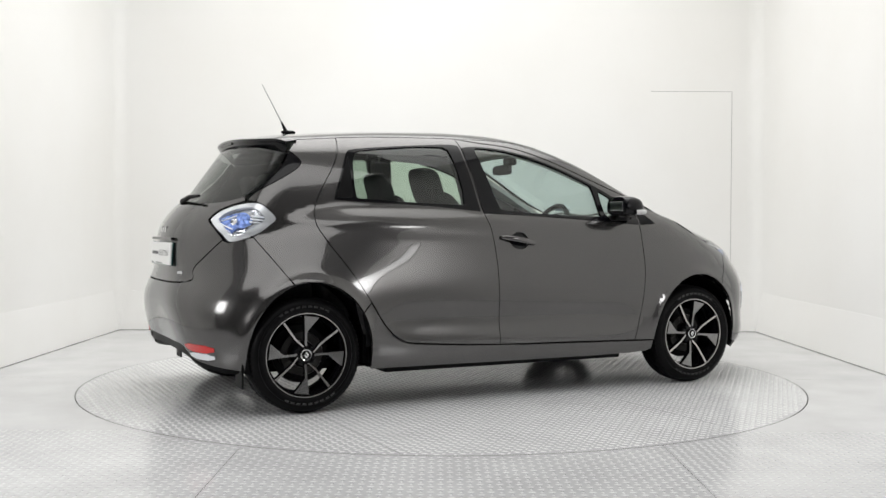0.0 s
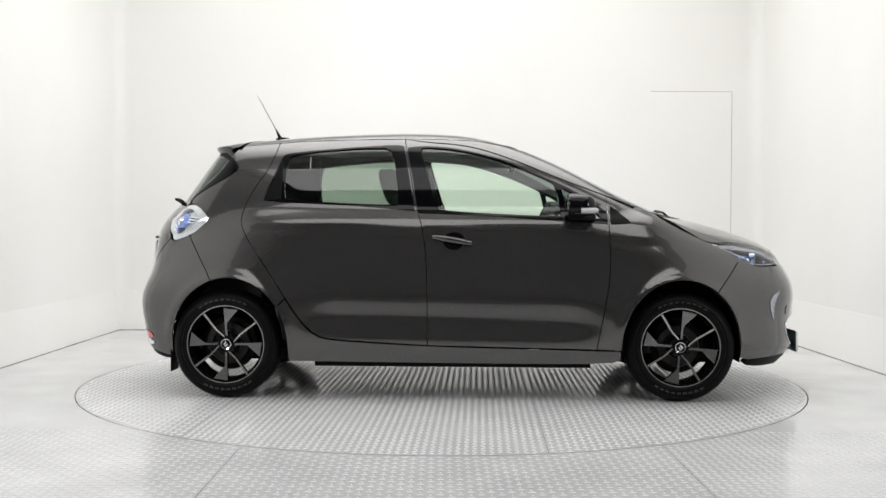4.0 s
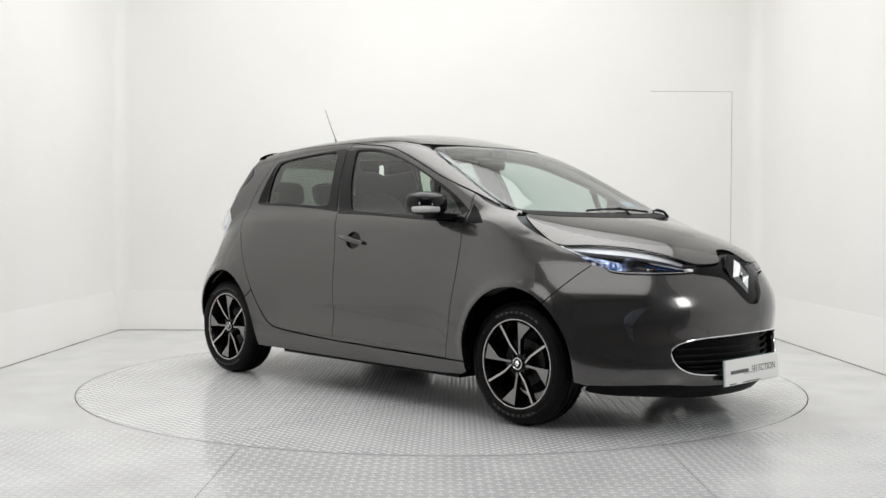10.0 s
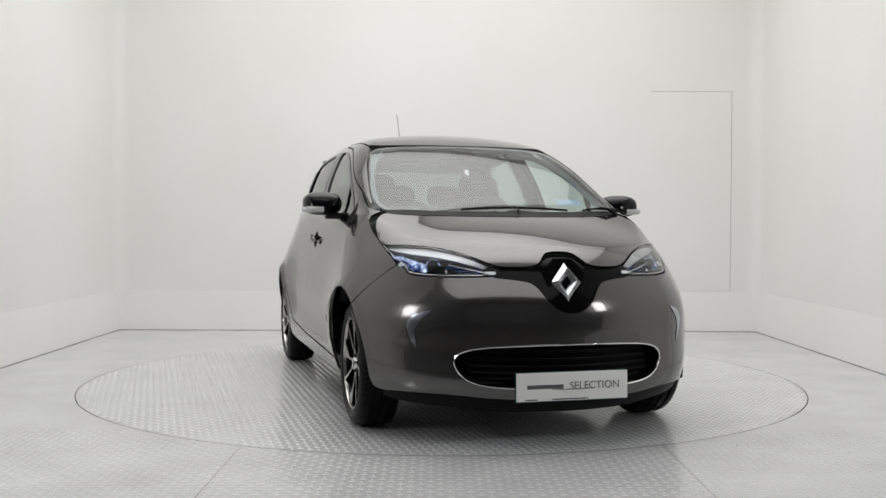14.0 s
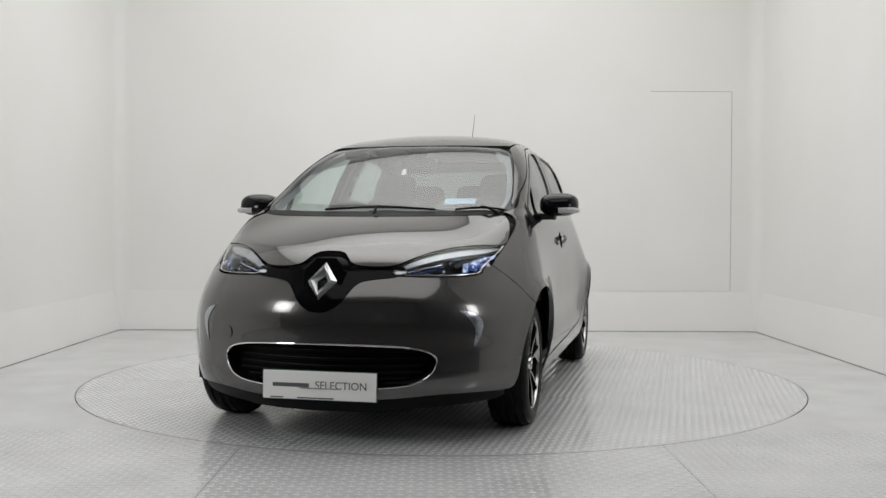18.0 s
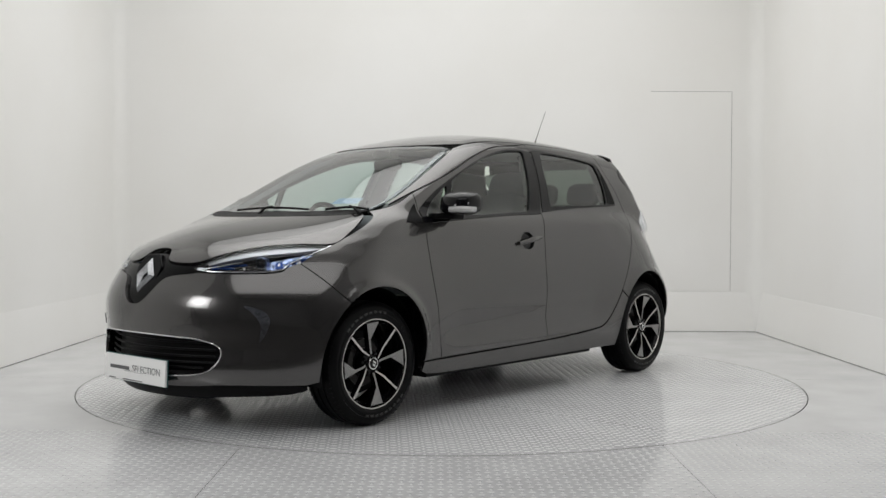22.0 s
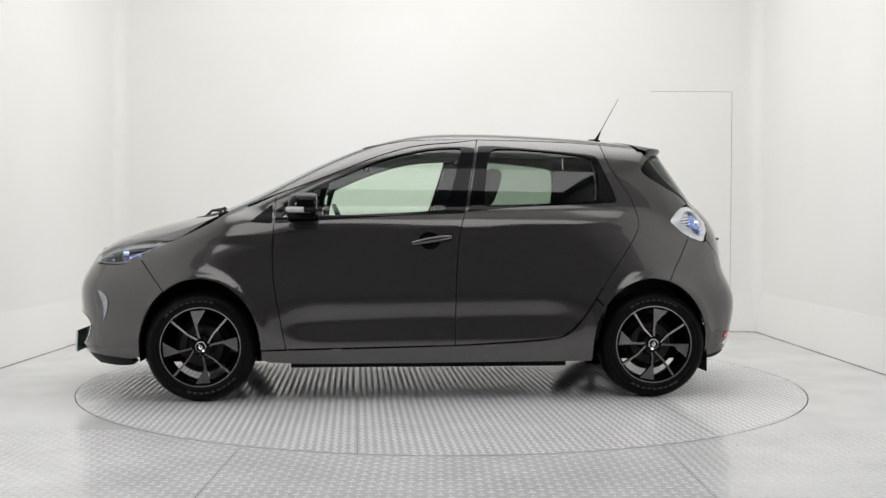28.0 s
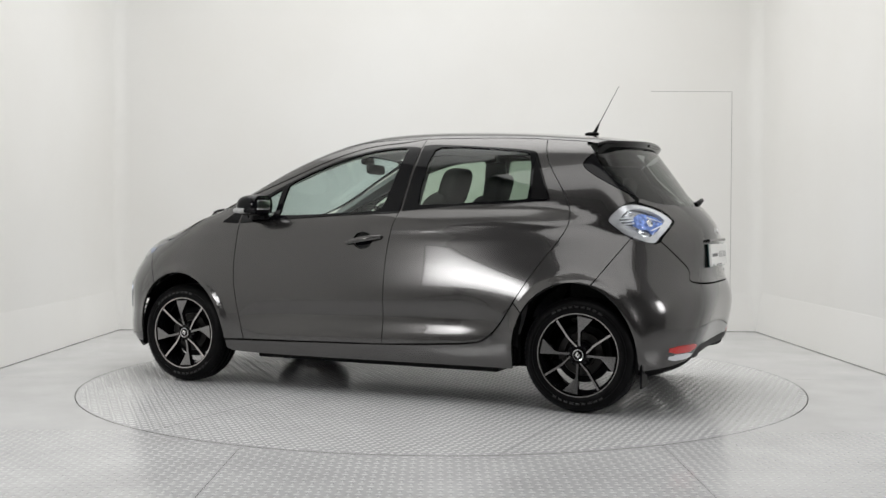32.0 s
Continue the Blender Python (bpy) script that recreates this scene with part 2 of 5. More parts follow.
def slopes(p, field):
    e = 1e-3
    x, y, z = p[:, 0], p[:, 1], p[:, 2]
    g = np.stack([field(x + e, y, z) - field(x - e, y, z), field(x, y + e, z) - field(x, y - e, z), field(x, y, z + e) - field(x, y, z - e)], -1)
    return g / np.maximum(np.linalg.norm(g, axis=1, keepdims=True), 1e-9)


def inside_poly(px, py, poly):
    hit = np.zeros(px.shape, bool)
    for (x0, y0), (x1, y1) in zip(poly, np.roll(poly, -1, 0)):
        if y0 == y1:
            continue
        hit ^= ((y0 > py) != (y1 > py)) & (px < (x1 - x0) * (py - y0) / (y1 - y0) + x0)
    return hit


def rounded(points, rounds=2):
    """Corner-cutting; a point given with a third value of 0 stays sharp."""
    pts = [(q[0], q[1], q[2] if len(q) > 2 else 1) for q in points]
    for _ in range(rounds):
        out = []
        for i, q in enumerate(pts):
            o, n = pts[i - 1], pts[(i + 1) % len(pts)]
            if q[2] == 0:
                out.append(q)
            else:
                k = 0.25 * q[2]
                out.append((q[0] + (o[0] - q[0]) * k, q[1] + (o[1] - q[1]) * k, 1))
                out.append((q[0] + (n[0] - q[0]) * k, q[1] + (n[1] - q[1]) * k, 1))
        pts = out
    return np.array([q[:2] for q in pts])


def finely(poly, gap):
    out = []
    for p, q in zip(poly, np.roll(poly, -1, 0)):
        k = max(1, int(np.ceil(np.hypot(*(q - p)) / gap)))
        out += [p + (q - p) * i / k for i in range(k)]
    return np.array(out)


def inset(poly, d):
    area = np.sum(poly[:, 0] * np.roll(poly[:, 1], -1) - np.roll(poly[:, 0], -1) * poly[:, 1])
    a, b = poly - np.roll(poly, 1, 0), np.roll(poly, -1, 0) - poly
    n = lambda v: np.stack([-v[:, 1], v[:, 0]], -1) / np.maximum(np.hypot(v[:, 0], v[:, 1])[:, None], 1e-9)
    m = n(a) + n(b)
    m /= np.maximum((m * m).sum(1)[:, None] / 2, 0.5)
    return poly + m * d * (1 if area > 0 else -1)


def skin(name, outline, way, mat, parent, label="", holes=(), lift=0.0, thick=0.014, grid=0.03, gap=0.0024, field=car_field, mirror=False, rounds=2, fine=0.02, facet=0.0):
    """A sheet of the car's skin inside an outline drawn in the chosen view, with edges turned inwards. Mirror gives the other flank."""
    poly = finely(inset(rounded(outline, rounds), gap), fine)
    cuts = [finely(inset(rounded(h, rounds), -gap), fine) for h in holes]
    lo, hi = poly.min(0), poly.max(0)
    gx, gy = np.meshgrid(np.arange(lo[0], hi[0], grid), np.arange(lo[1], hi[1], grid))
    gx, gy = gx.ravel() + grid * 0.37, gy.ravel() + grid * 0.41
    ok = inside_poly(gx, gy, poly)
    for c in cuts:
        ok &= ~inside_poly(gx, gy, c)
    edge_pts = np.concatenate([poly] + cuts)
    g = np.stack([gx[ok], gy[ok]], -1)
    if len(g):
        near = np.full(len(g), 9.0)
        for i in range(0, len(edge_pts), 200):
            near = np.minimum(near, np.hypot(g[:, None, 0] - edge_pts[None, i:i + 200, 0], g[:, None, 1] - edge_pts[None, i:i + 200, 1]).min(1))
        g = g[near > grid * 0.45]
    pts = np.concatenate([edge_pts, g])
    edges, base = [], 0
    for c in [poly] + cuts:
        edges += [(base + i, base + (i + 1) % len(c)) for i in range(len(c))]
        base += len(c)
    vo, eo, fo, ov, oe, of = delaunay_2d_cdt([Vector(q) for q in pts], edges, [], 0, 1e-6)
    flat = np.array([tuple(v) for v in vo])
    tri = np.array([f for f in fo if len(f) == 3])
    mid = flat[tri].mean(1)
    keep = inside_poly(mid[:, 0], mid[:, 1], poly)
    for c in cuts:
        keep &= ~inside_poly(mid[:, 0], mid[:, 1], c)
    tri = tri[keep]
    p3 = land(flat[:, 0], flat[:, 1], way, field)
    nrm = slopes(p3, field)
    if facet:
        lift = lift + np.random.RandomState(7).uniform(-facet, facet, (len(p3), 1))
    p3 = p3 + nrm * lift
    a, b, c = p3[tri[:, 0]], p3[tri[:, 1]], p3[tri[:, 2]]
    back = (np.cross(b - a, c - a) * nrm[tri].sum(1)).sum(1) < 0
    tri[back] = tri[back][:, ::-1]
    if mirror:
        p3, nrm, tri = p3 * (1, -1, 1), nrm * (1, -1, 1), tri[:, ::-1]
    count = {}
    for f in tri:
        for i in range(3):
            e = (int(f[i]), int(f[(i + 1) % 3]))
            count[tuple(sorted(e))] = None if tuple(sorted(e)) in count else e
    rim = [e for e in count.values() if e]
    verts = [tuple(q) for q in p3]
    faces = [tuple(int(i) for i in f) for f in tri]
    loops = [tuple(nrm[i]) for f in faces for i in f]
    if thick:
        low = {}
        for e in rim:
            for i in e:
                if i not in low:
                    low[i] = len(verts)
                    verts.append(tuple(p3[i] - nrm[i] * thick))
        for i, j in rim:
            faces.append((j, i, low[i], low[j]))
            q = np.cross(p3[i] - p3[j], -nrm[i])
            q /= max(np.linalg.norm(q), 1e-9)
            loops += [tuple(q)] * 4
    me = bpy.data.meshes.new(name)
    me.from_pydata(verts, [], faces)
    if not facet:
        for f in me.polygons:
            f.use_smooth = True
        me.normals_split_custom_set(loops)
    me.materials.append(mat)
    ob = new(name, me)
    ob.parent = parent
    if parent.parent is None:
        ob.location = OFF
    if label:
        ob["label"] = label
    return ob

# ---- building helpers ----
def part(name, bm, mat, parent=None, label="", smooth=False, loc=None):
    """Links a bmesh as one mesh object under a thing or a part."""
    me = bpy.data.meshes.new(name)
    bm.normal_update()
    bm.to_mesh(me)
    bm.free()
    me.materials.append(mat)
    if smooth:
        for f in me.polygons:
            f.use_smooth = True
        me.set_sharp_from_angle(angle=radians(38))
    ob = new(name, me)
    if parent is not None:
        ob.parent = parent
        if parent.get("turned"):
            ob.location = OFF
    if loc:
        ob.location = loc
    if label:
        ob["label"] = label
    return ob


def box(bm, x0, x1, y0, y1, z0, z1, bevel=0.0):
    vs = bmesh.ops.create_cube(bm, size=1)["verts"]
    bmesh.ops.scale(bm, vec=(x1 - x0, y1 - y0, z1 - z0), verts=vs)
    bmesh.ops.translate(bm, vec=((x0 + x1) / 2, (y0 + y1) / 2, (z0 + z1) / 2), verts=vs)
    if bevel:
        es = list({e for v in vs for e in v.link_edges})
        bmesh.ops.bevel(bm, geom=es, offset=bevel, segments=3, affect="EDGES", profile=0.5)
    return bm


def prism(pts, axis, a, b, bm=None):
    """A flat outline pushed along an axis from a to b."""
    bm = bm or bmesh.new()
    put = {"x": lambda u, v, s: (s, u, v), "y": lambda u, v, s: (u, s, v), "z": lambda u, v, s: (u, v, s)}[axis]
    lo = [bm.verts.new(put(q[0], q[1], a)) for q in pts]
    hi = [bm.verts.new(put(q[0], q[1], b)) for q in pts]
    n = len(pts)
    bm.faces.new(lo)
    bm.faces.new(hi[::-1])
    for i in range(n):
        bm.faces.new((lo[i], hi[i], hi[(i + 1) % n], lo[(i + 1) % n]))
    bmesh.ops.recalc_face_normals(bm, faces=bm.faces)
    return bm


def tube(path, r, bm=None, n=10, r_end=None, closed=False):
    """A round bar along a path."""
    bm = bm or bmesh.new()
    path = [Vector(q) for q in path]
    rings = []
    for i, q in enumerate(path):
        o = path[i - 1] if i or closed else path[0]
        e = path[(i + 1) % len(path)] if i < len(path) - 1 or closed else path[-1]
        d = (e - o).normalized()
        s = d.cross(Vector((0.13, 0.31, 0.94)))
        s = (s if s.length > 0.05 else d.cross(Vector((1, 0, 0)))).normalized()
        u = d.cross(s)
        k = r if r_end is None else r + (r_end - r) * i / (len(path) - 1)
        rings.append([bm.verts.new(q + (s * math.cos(j * math.tau / n) + u * math.sin(j * math.tau / n)) * k) for j in range(n)])
    for a, b in zip(rings, rings[1:] + (rings[:1] if closed else [])):
        for j in range(n):
            bm.faces.new((a[j], a[(j + 1) % n], b[(j + 1) % n], b[j]))
    if not closed:
        bm.faces.new(rings[0])
        bm.faces.new(rings[-1])
    bmesh.ops.recalc_face_normals(bm, faces=bm.faces)
    return bm


def revolve(profile, n=64, bm=None):
    """A ring about the y axis from pairs of radius and y."""
    bm = bm or bmesh.new()
    rings = [[bm.verts.new((r * math.sin(i * math.tau / n), y, r * math.cos(i * math.tau / n))) for r, y in profile] for i in range(n)]
    for i in range(n):
        a, b = rings[i], rings[(i + 1) % n]
        for j in range(len(profile) - 1):
            bm.faces.new((a[j], a[j + 1], b[j + 1], b[j]))
    bmesh.ops.remove_doubles(bm, verts=bm.verts, dist=1e-5)
    bmesh.ops.recalc_face_normals(bm, faces=bm.faces)
    return bm


def pillow(cx, cy, cz, a, b, c, e=0.45, bm=None, lean=0.0, n=20, m=12, taper=0.0):
    """A soft block: a superellipsoid, leaning back with height and narrowing towards its top."""
    bm = bm or bmesh.new()
    pw = lambda v: math.copysign(abs(v) ** e, v)
    rows = []
    for i in range(m + 1):
        p = -math.pi / 2 + math.pi * i / m
        row = []
        for j in range(n):
            t = math.tau * j / n
            x, y, z = pw(math.cos(p)) * pw(math.cos(t)), pw(math.cos(p)) * pw(math.sin(t)), pw(math.sin(p))
            k = 1 - taper * (z + 1) / 2
            row.append(bm.verts.new((cx + a * x - lean * c * z, cy + b * y * k, cz + c * z)))
        rows.append(row)
    for r, s in zip(rows, rows[1:]):
        for j in range(n):
            bm.faces.new((r[j], r[(j + 1) % n], s[(j + 1) % n], s[j]))
    bmesh.ops.remove_doubles(bm, verts=bm.verts, dist=1e-5)
    bmesh.ops.recalc_face_normals(bm, faces=bm.faces)
    return bm


def mesh_of(name, verts, faces, mat, parent=None, label="", smooth=False):
    me = bpy.data.meshes.new(name)
    me.from_pydata(verts, [], faces)
    me.materials.append(mat)
    if smooth:
        for f in me.polygons:
            f.use_smooth = True
    ob = new(name, me)
    if parent is not None:
        ob.parent = parent
        if parent.get("turned"):
            ob.location = OFF
    if label:
        ob["label"] = label
    return ob


# ---- room ----
def slab(name, x0, x1, y0, y1, z0, z1, mat, label):
    return tagged(part(name, box(bmesh.new(), x0, x1, y0, y1, z0, z1), mat), label, kind="structure")


XL, XR, YB, YF, ZC = -3.05, 3.04, 3.06, -8.2, 4.65
WHITE_END = -3.45
TABLE_R = 2.243
TABLE_X = 0.022
slab("wall_back", XL - 0.15, XR + 0.15, YB, YB + 0.15, 0, ZC, M_WALL, "smooth white painted studio back wall")
slab("wall_left", XL - 0.15, XL, WHITE_END, YB, 0, ZC, M_WALL, "smooth white painted studio side wall")
slab("wall_right", XR, XR + 0.15, WHITE_END, YB, 0, ZC, M_WALL, "smooth white painted studio side wall")
# unseen walls, added to set how bright the flanks' reflections are
slab("wall_left_far", XL - 0.15, XL, YF, WHITE_END, 0, ZC, M_DIM, "unseen side wall painted grey to stand for dim light")
slab("wall_right_far", XR, XR + 0.15, YF, WHITE_END, 0, ZC, M_DIM, "unseen side wall painted grey to stand for dim light")
slab("wall_front", XL - 0.15, XR + 0.15, YF - 0.15, YF, 0, ZC, M_DIM, "unseen front wall painted grey to stand for dim light")
slab("ceiling", XL - 0.15, XR + 0.15, WHITE_END, YB + 0.15, ZC, ZC + 0.15, M_CEIL, "white painted studio ceiling")
# unseen ceiling, added dark so the car's nose mirrors darkness
slab("ceiling_far", XL - 0.15, XR + 0.15, YF - 0.15, WHITE_END, ZC, ZC + 0.15, M_DARK, "unseen ceiling painted dark to stand for lack of light")

# plinth boards along the foot of the walls, leaning back a little
PL_H, PL_D = 0.37, 0.035
tagged(part("baseboard", prism([(YB, 0), (YB - PL_D, 0), (YB - 0.002, PL_H), (YB, PL_H)], "x", XL, XR), M_WALL), "white painted plinth board leaning on the back wall", kind="structure")
tagged(part("baseboard", prism([(XL, 0), (XL + PL_D, 0), (XL + 0.002, PL_H), (XL, PL_H)], "y", WHITE_END, YB - PL_D), M_WALL), "white painted plinth board leaning on the side wall", kind="structure")
tagged(part("baseboard", prism([(XR, 0), (XR - PL_D, 0), (XR - 0.002, PL_H), (XR, PL_H)], "y", WHITE_END, YB - PL_D), M_WALL), "white painted plinth board leaning on the side wall", kind="structure")


for q in ((XL, XR, YB - PL_D - 0.003, YB - PL_D, 0, 0.004), (XL + PL_D, XL + PL_D + 0.003, WHITE_END, YB - PL_D, 0, 0.004), (XR - PL_D - 0.003, XR - PL_D, WHITE_END, YB - PL_D, 0, 0.004)):
    tagged(part("trim", box(bmesh.new(), *q), M_DIRT), "thin dark dirt line where plinth meets floor", kind="structure")


def cove(x, sx):
    r, n = 0.13, 10
    pts = [(x, YB)] + [(x + sx * (r - r * math.sin(i * math.pi / 2 / n)), YB - r + r * math.cos(i * math.pi / 2 / n)) for i in range(n + 1)]
    tagged(part("trim", prism(pts, "z", 0, ZC), M_WALL, smooth=True), "white rounded filler strip in the wall corner", kind="structure")


cove(XL, 1)
cove(XR, -1)

# flush hatch door in the back wall
door = slab("door_1", 1.56, 2.765, YB - 0.003, YB, 0.385, 2.268, M_WALL, "flush white hatch door in the back wall")
for nm, q in (("top_gap", (2.0, 2.770, YB - 0.0035, YB, 2.269, 2.2725)), ("side_gap", (2.766, 2.7695, YB - 0.0035, YB, 0.385, 2.269))):
    part(nm, box(bmesh.new(), *q), M_SEAM, door)

# floor of tread plates round the turntable
JX = (-0.885, 1.02)
SHEETS = [(XL, JX[0], YF, 0.0), (JX[0], JX[1], YF, 0.0), (JX[1], XR, YF, 0.0), (XL, 0.0, 0.0, YB), (0.0, XR, 0.0, YB)]


def sheet(x0, x1, y0, y1, round_in, gap=0.0009, n=240, mid=0.0):
    """A rectangle with what lies inside (or outside) the turntable's circle taken away."""
    r = TABLE_R + 0.006 if not round_in else TABLE_R
    x0, x1, y0, y1 = x0 + gap, x1 - gap, y0 + gap, y1 - gap
    rect = finely(np.array([(x0, y0), (x1, y0), (x1, y1), (x0, y1)]), 0.25)
    ring = np.array([(mid + r * math.cos(i * math.tau / n), r * math.sin(i * math.tau / n)) for i in range(n)])
    pts = np.concatenate([rect, ring])
    k = len(rect)
    edges = [(i, (i + 1) % k) for i in range(k)] + [(k + i, k + (i + 1) % n) for i in range(n)]
    vo, eo, fo, *_ = delaunay_2d_cdt([Vector(q) for q in pts], edges, [], 0, 1e-6)
    flat = np.array([tuple(v) for v in vo])
    faces = []
    for f in fo:
        c = flat[list(f)].mean(0)
        if x0 < c[0] < x1 and y0 < c[1] < y1 and (np.hypot(c[0] - mid, c[1]) < r) == round_in:
            faces.append(tuple(f))
    used = sorted({i for f in faces for i in f})
    place = {v: k for k, v in enumerate(used)}
    return [(float(flat[i][0]), float(flat[i][1]), 0.0) for i in used], [tuple(place[i] for i in f) for f in faces]


def studs(name, x0, x1, y0, y1, round_in, turn, z, parent, label, mat):
    """The raised lens-shaped studs of one tread plate, set crosswise in turn."""
    p = 0.038
    prof = np.array(((-0.0185, 0, 0), (-0.008, 0.0072, 0), (0.008, 0.0072, 0), (0.0185, 0, 0), (0.008, -0.0072, 0), (-0.008, -0.0072, 0), (-0.009, 0, 0.0028), (0.009, 0, 0.0028)))
    tri = np.array(((0, 1, 6), (1, 7, 6), (1, 2, 7), (2, 3, 7), (3, 4, 7), (4, 6, 7), (4, 5, 6), (5, 0, 6)))[:, ::-1]
    nx, ny = round((x1 - x0) / p), round((y1 - y0) / p)
    i, j = np.meshgrid(np.arange(nx), np.arange(ny))
    i, j = i.ravel(), j.ravel()
    cx, cy = x0 + (i + 0.5) * (x1 - x0) / nx, y0 + (j + 0.5) * (y1 - y0) / ny
    d = np.hypot(cx - (0 if round_in else TABLE_X), cy)
    ok = d < TABLE_R - 0.02 if round_in else d > TABLE_R + 0.022
    i, j, cx, cy = i[ok], j[ok], cx[ok], cy[ok]
    a = np.radians(np.where((i + j) % 2, 90, 0) + turn)
    c, s = np.cos(a)[:, None], np.sin(a)[:, None]
    u, v, w = prof[:, 0], prof[:, 1], prof[:, 2]
    verts = np.stack([cx[:, None] + u * c - v * s, cy[:, None] + u * s + v * c, z + w + 0 * c], -1).reshape(-1, 3)
    faces = (tri[None] + 8 * np.arange(len(cx))[:, None, None]).reshape(-1, 3)
    ob = mesh_of(name, verts.tolist(), faces.tolist(), mat, parent, smooth=True)
    return tagged(ob, label, kind="stuff")


ground = tagged(part("floor", box(bmesh.new(), XL, XR, YF, YB, -0.30, -0.012), M_GROOVE), "light grey painted steel tread-plate floor", kind="structure")
FRONT = -3.25
for q in SHEETS:
    mesh_of("floor_sheet", *sheet(q[0], q[1], max(q[2], FRONT), q[3], False, mid=TABLE_X), M_FLOOR, ground)
# unseen floor, coloured dark to keep the bumper's reflection dark
part("front_floor_sheet", box(bmesh.new(), XL, XR, YF, FRONT, -0.012, 0.0), M_DARK, ground, "unseen floor before the studio, painted dark to stand for lack of light")
for q, a, far in zip(SHEETS[:3], (0, 0, 45), (-1.7, 0.0, -1.7)):
    studs("tread_studs", q[0] + 0.004, q[1] - 0.004, FRONT + 0.004, far - 0.004, False, a, 0.0, ground, "small raised studs of the painted tread plate", M_FLOOR)

turntable = tagged(new("turntable"), "round light grey tread-plate turntable set flush in the floor", "turntable")
bm = bmesh.new()
bmesh.ops.create_cone(bm, segments=160, radius1=TABLE_R, radius2=TABLE_R, depth=0.008, cap_ends=True)
bmesh.ops.translate(bm, vec=(0, 0, -0.0075), verts=bm.verts)
part("disc", bm, M_GROOVE, turntable)
PLATES = [(-2.3, -1.15, -2.3, 0.25), (-2.3, -1.15, 0.25, 2.3), (-1.15, 0.55, -2.3, -0.62), (-1.15, 0.55, -0.62, 0.62), (-1.15, 0.55, 0.62, 2.3), (0.55, 2.3, -2.3, -0.2), (0.55, 2.3, -0.2, 2.3)]
for q, a in zip(PLATES, (0, 45, 45, 0, 45, 0, 45)):
    mesh_of("tread_plate", *sheet(*q, True, 0.0007), M_FLOOR, turntable)
    studs("tread_studs", q[0] + 0.004, q[1] - 0.004, q[2] + 0.004, q[3] - 0.004, True, a, 0.0, turntable, "small raised studs of the painted tread plate", M_STUD)

# studio softboxes on stands, beside the camera
def softbox(eye, target, wide, deep):
    ob = tagged(new("softbox"), "black studio softbox with a white front on a tripod stand", "studio light", "side softboxes")
    m4 = look(eye, target)
    bm = bmesh.new()
    rows = [[bm.verts.new(m4 @ Vector((sx * wide * k / 2, sy * deep * k / 2, d))) for sx, sy in ((-1, -1), (1, -1), (1, 1), (-1, 1))] for k, d in ((1.06, -0.03), (1.07, 0.03), (0.25, 0.36), (0.22, 0.46))]
    for a, b in zip(rows, rows[1:]):
        for i in range(4):
            bm.faces.new((a[i], a[(i + 1) % 4], b[(i + 1) % 4], b[i]))
    bm.faces.new(rows[-1])
    bmesh.ops.recalc_face_normals(bm, faces=bm.faces)
    part("softbox_shell", bm, M_MATT, ob, "black cloth shell")
    bm = bmesh.new()
    bm.faces.new([bm.verts.new(m4 @ Vector((sx * wide * 0.52, sy * deep * 0.52, 0.02))) for sx, sy in ((-1, -1), (1, -1), (1, 1), (-1, 1))])
    bmesh.ops.recalc_face_normals(bm, faces=bm.faces)
    part("diffuser", bm, M_CEIL, ob, "white cloth diffuser")
    head = m4 @ Vector((0, 0, 0.40))
    part("stand_pole", tube([(head.x, head.y, 0.30), head], 0.016, n=10), M_MATT, ob, smooth=True)
    for k in range(3):
        a = math.tau * k / 3 + 0.5
        part("stand_leg", tube([(head.x, head.y, 0.62), (head.x + 0.42 * math.cos(a), head.y + 0.42 * math.sin(a), 0.012)], 0.011, n=8), M_MATT, ob, smooth=True)


softbox((-2.35, -3.05, 1.28), (0, -1.0, 0.9), 0.55, 0.80)
softbox((2.6, -3.2, 1.45), (0, -1.0, 0.9), 0.40, 0.8)

# ---- car ----
car = new("car")
car["turned"] = 1
tagged(car, "dark grey metallic five-door hatchback standing on a turntable", "car")


def fan(pts, way, view="side"):
    """Outline points of a side, front or rear view, turned into the fan's angle and height."""
    p = land([q[0] for q in pts], [q[1] for q in pts], view, car_field)
    ax = p[:, 0] - 0.9 if way == "nose" else -0.9 - p[:, 0]
    return [(math.atan2(y, x), z) + tuple(q[2:]) for x, y, z, q in zip(ax, p[:, 1], p[:, 2], pts)]


def flat_side(pts, view):
    """Points of a front, rear or top view as seen from the side."""
    p = land([q[0] for q in pts], [q[1] for q in pts], view, car_field)
    return [(float(v[0]), float(v[2])) + tuple(q[2:]) for v, q in zip(p, pts)]


def across(pts):
    """An outline from the middle plane to one flank and back, completed on the other flank."""
    return pts + [(-q[0], q[1]) + tuple(q[2:]) for q in pts[-2:0:-1]]


def arch(ax, a0, a1, n=22):
    """The wheel opening's edge, a little taller than wide."""
    return [(ax + 0.336 * math.cos(radians(a0 + (a1 - a0) * i / n)), 0.305 + 0.388 * math.sin(radians(a0 + (a1 - a0) * i / n)), 0) for i in range(n + 1)]


def run(p, q, n=6):
    """Sharp points on a straight line, so that two neighbours share one seam."""
    return [(p[0] + (q[0] - p[0]) * i / n, p[1] + (q[1] - p[1]) * i / n, 0) for i in range(n + 1)]


def sub(ob, parent):
    """Hangs a part under another part."""
    ob.parent = parent
    ob.location = (0, 0, 0)
    return ob


F_AX, R_AX = 1.297, -1.270
SEAM_FRONT = run((1.655, 0.812), arch(F_AX, 55, 60)[0])
SEAM_REAR = run(arch(R_AX, 107, 110)[0], (-1.540, 0.928))
SEAM_Y = 0.55
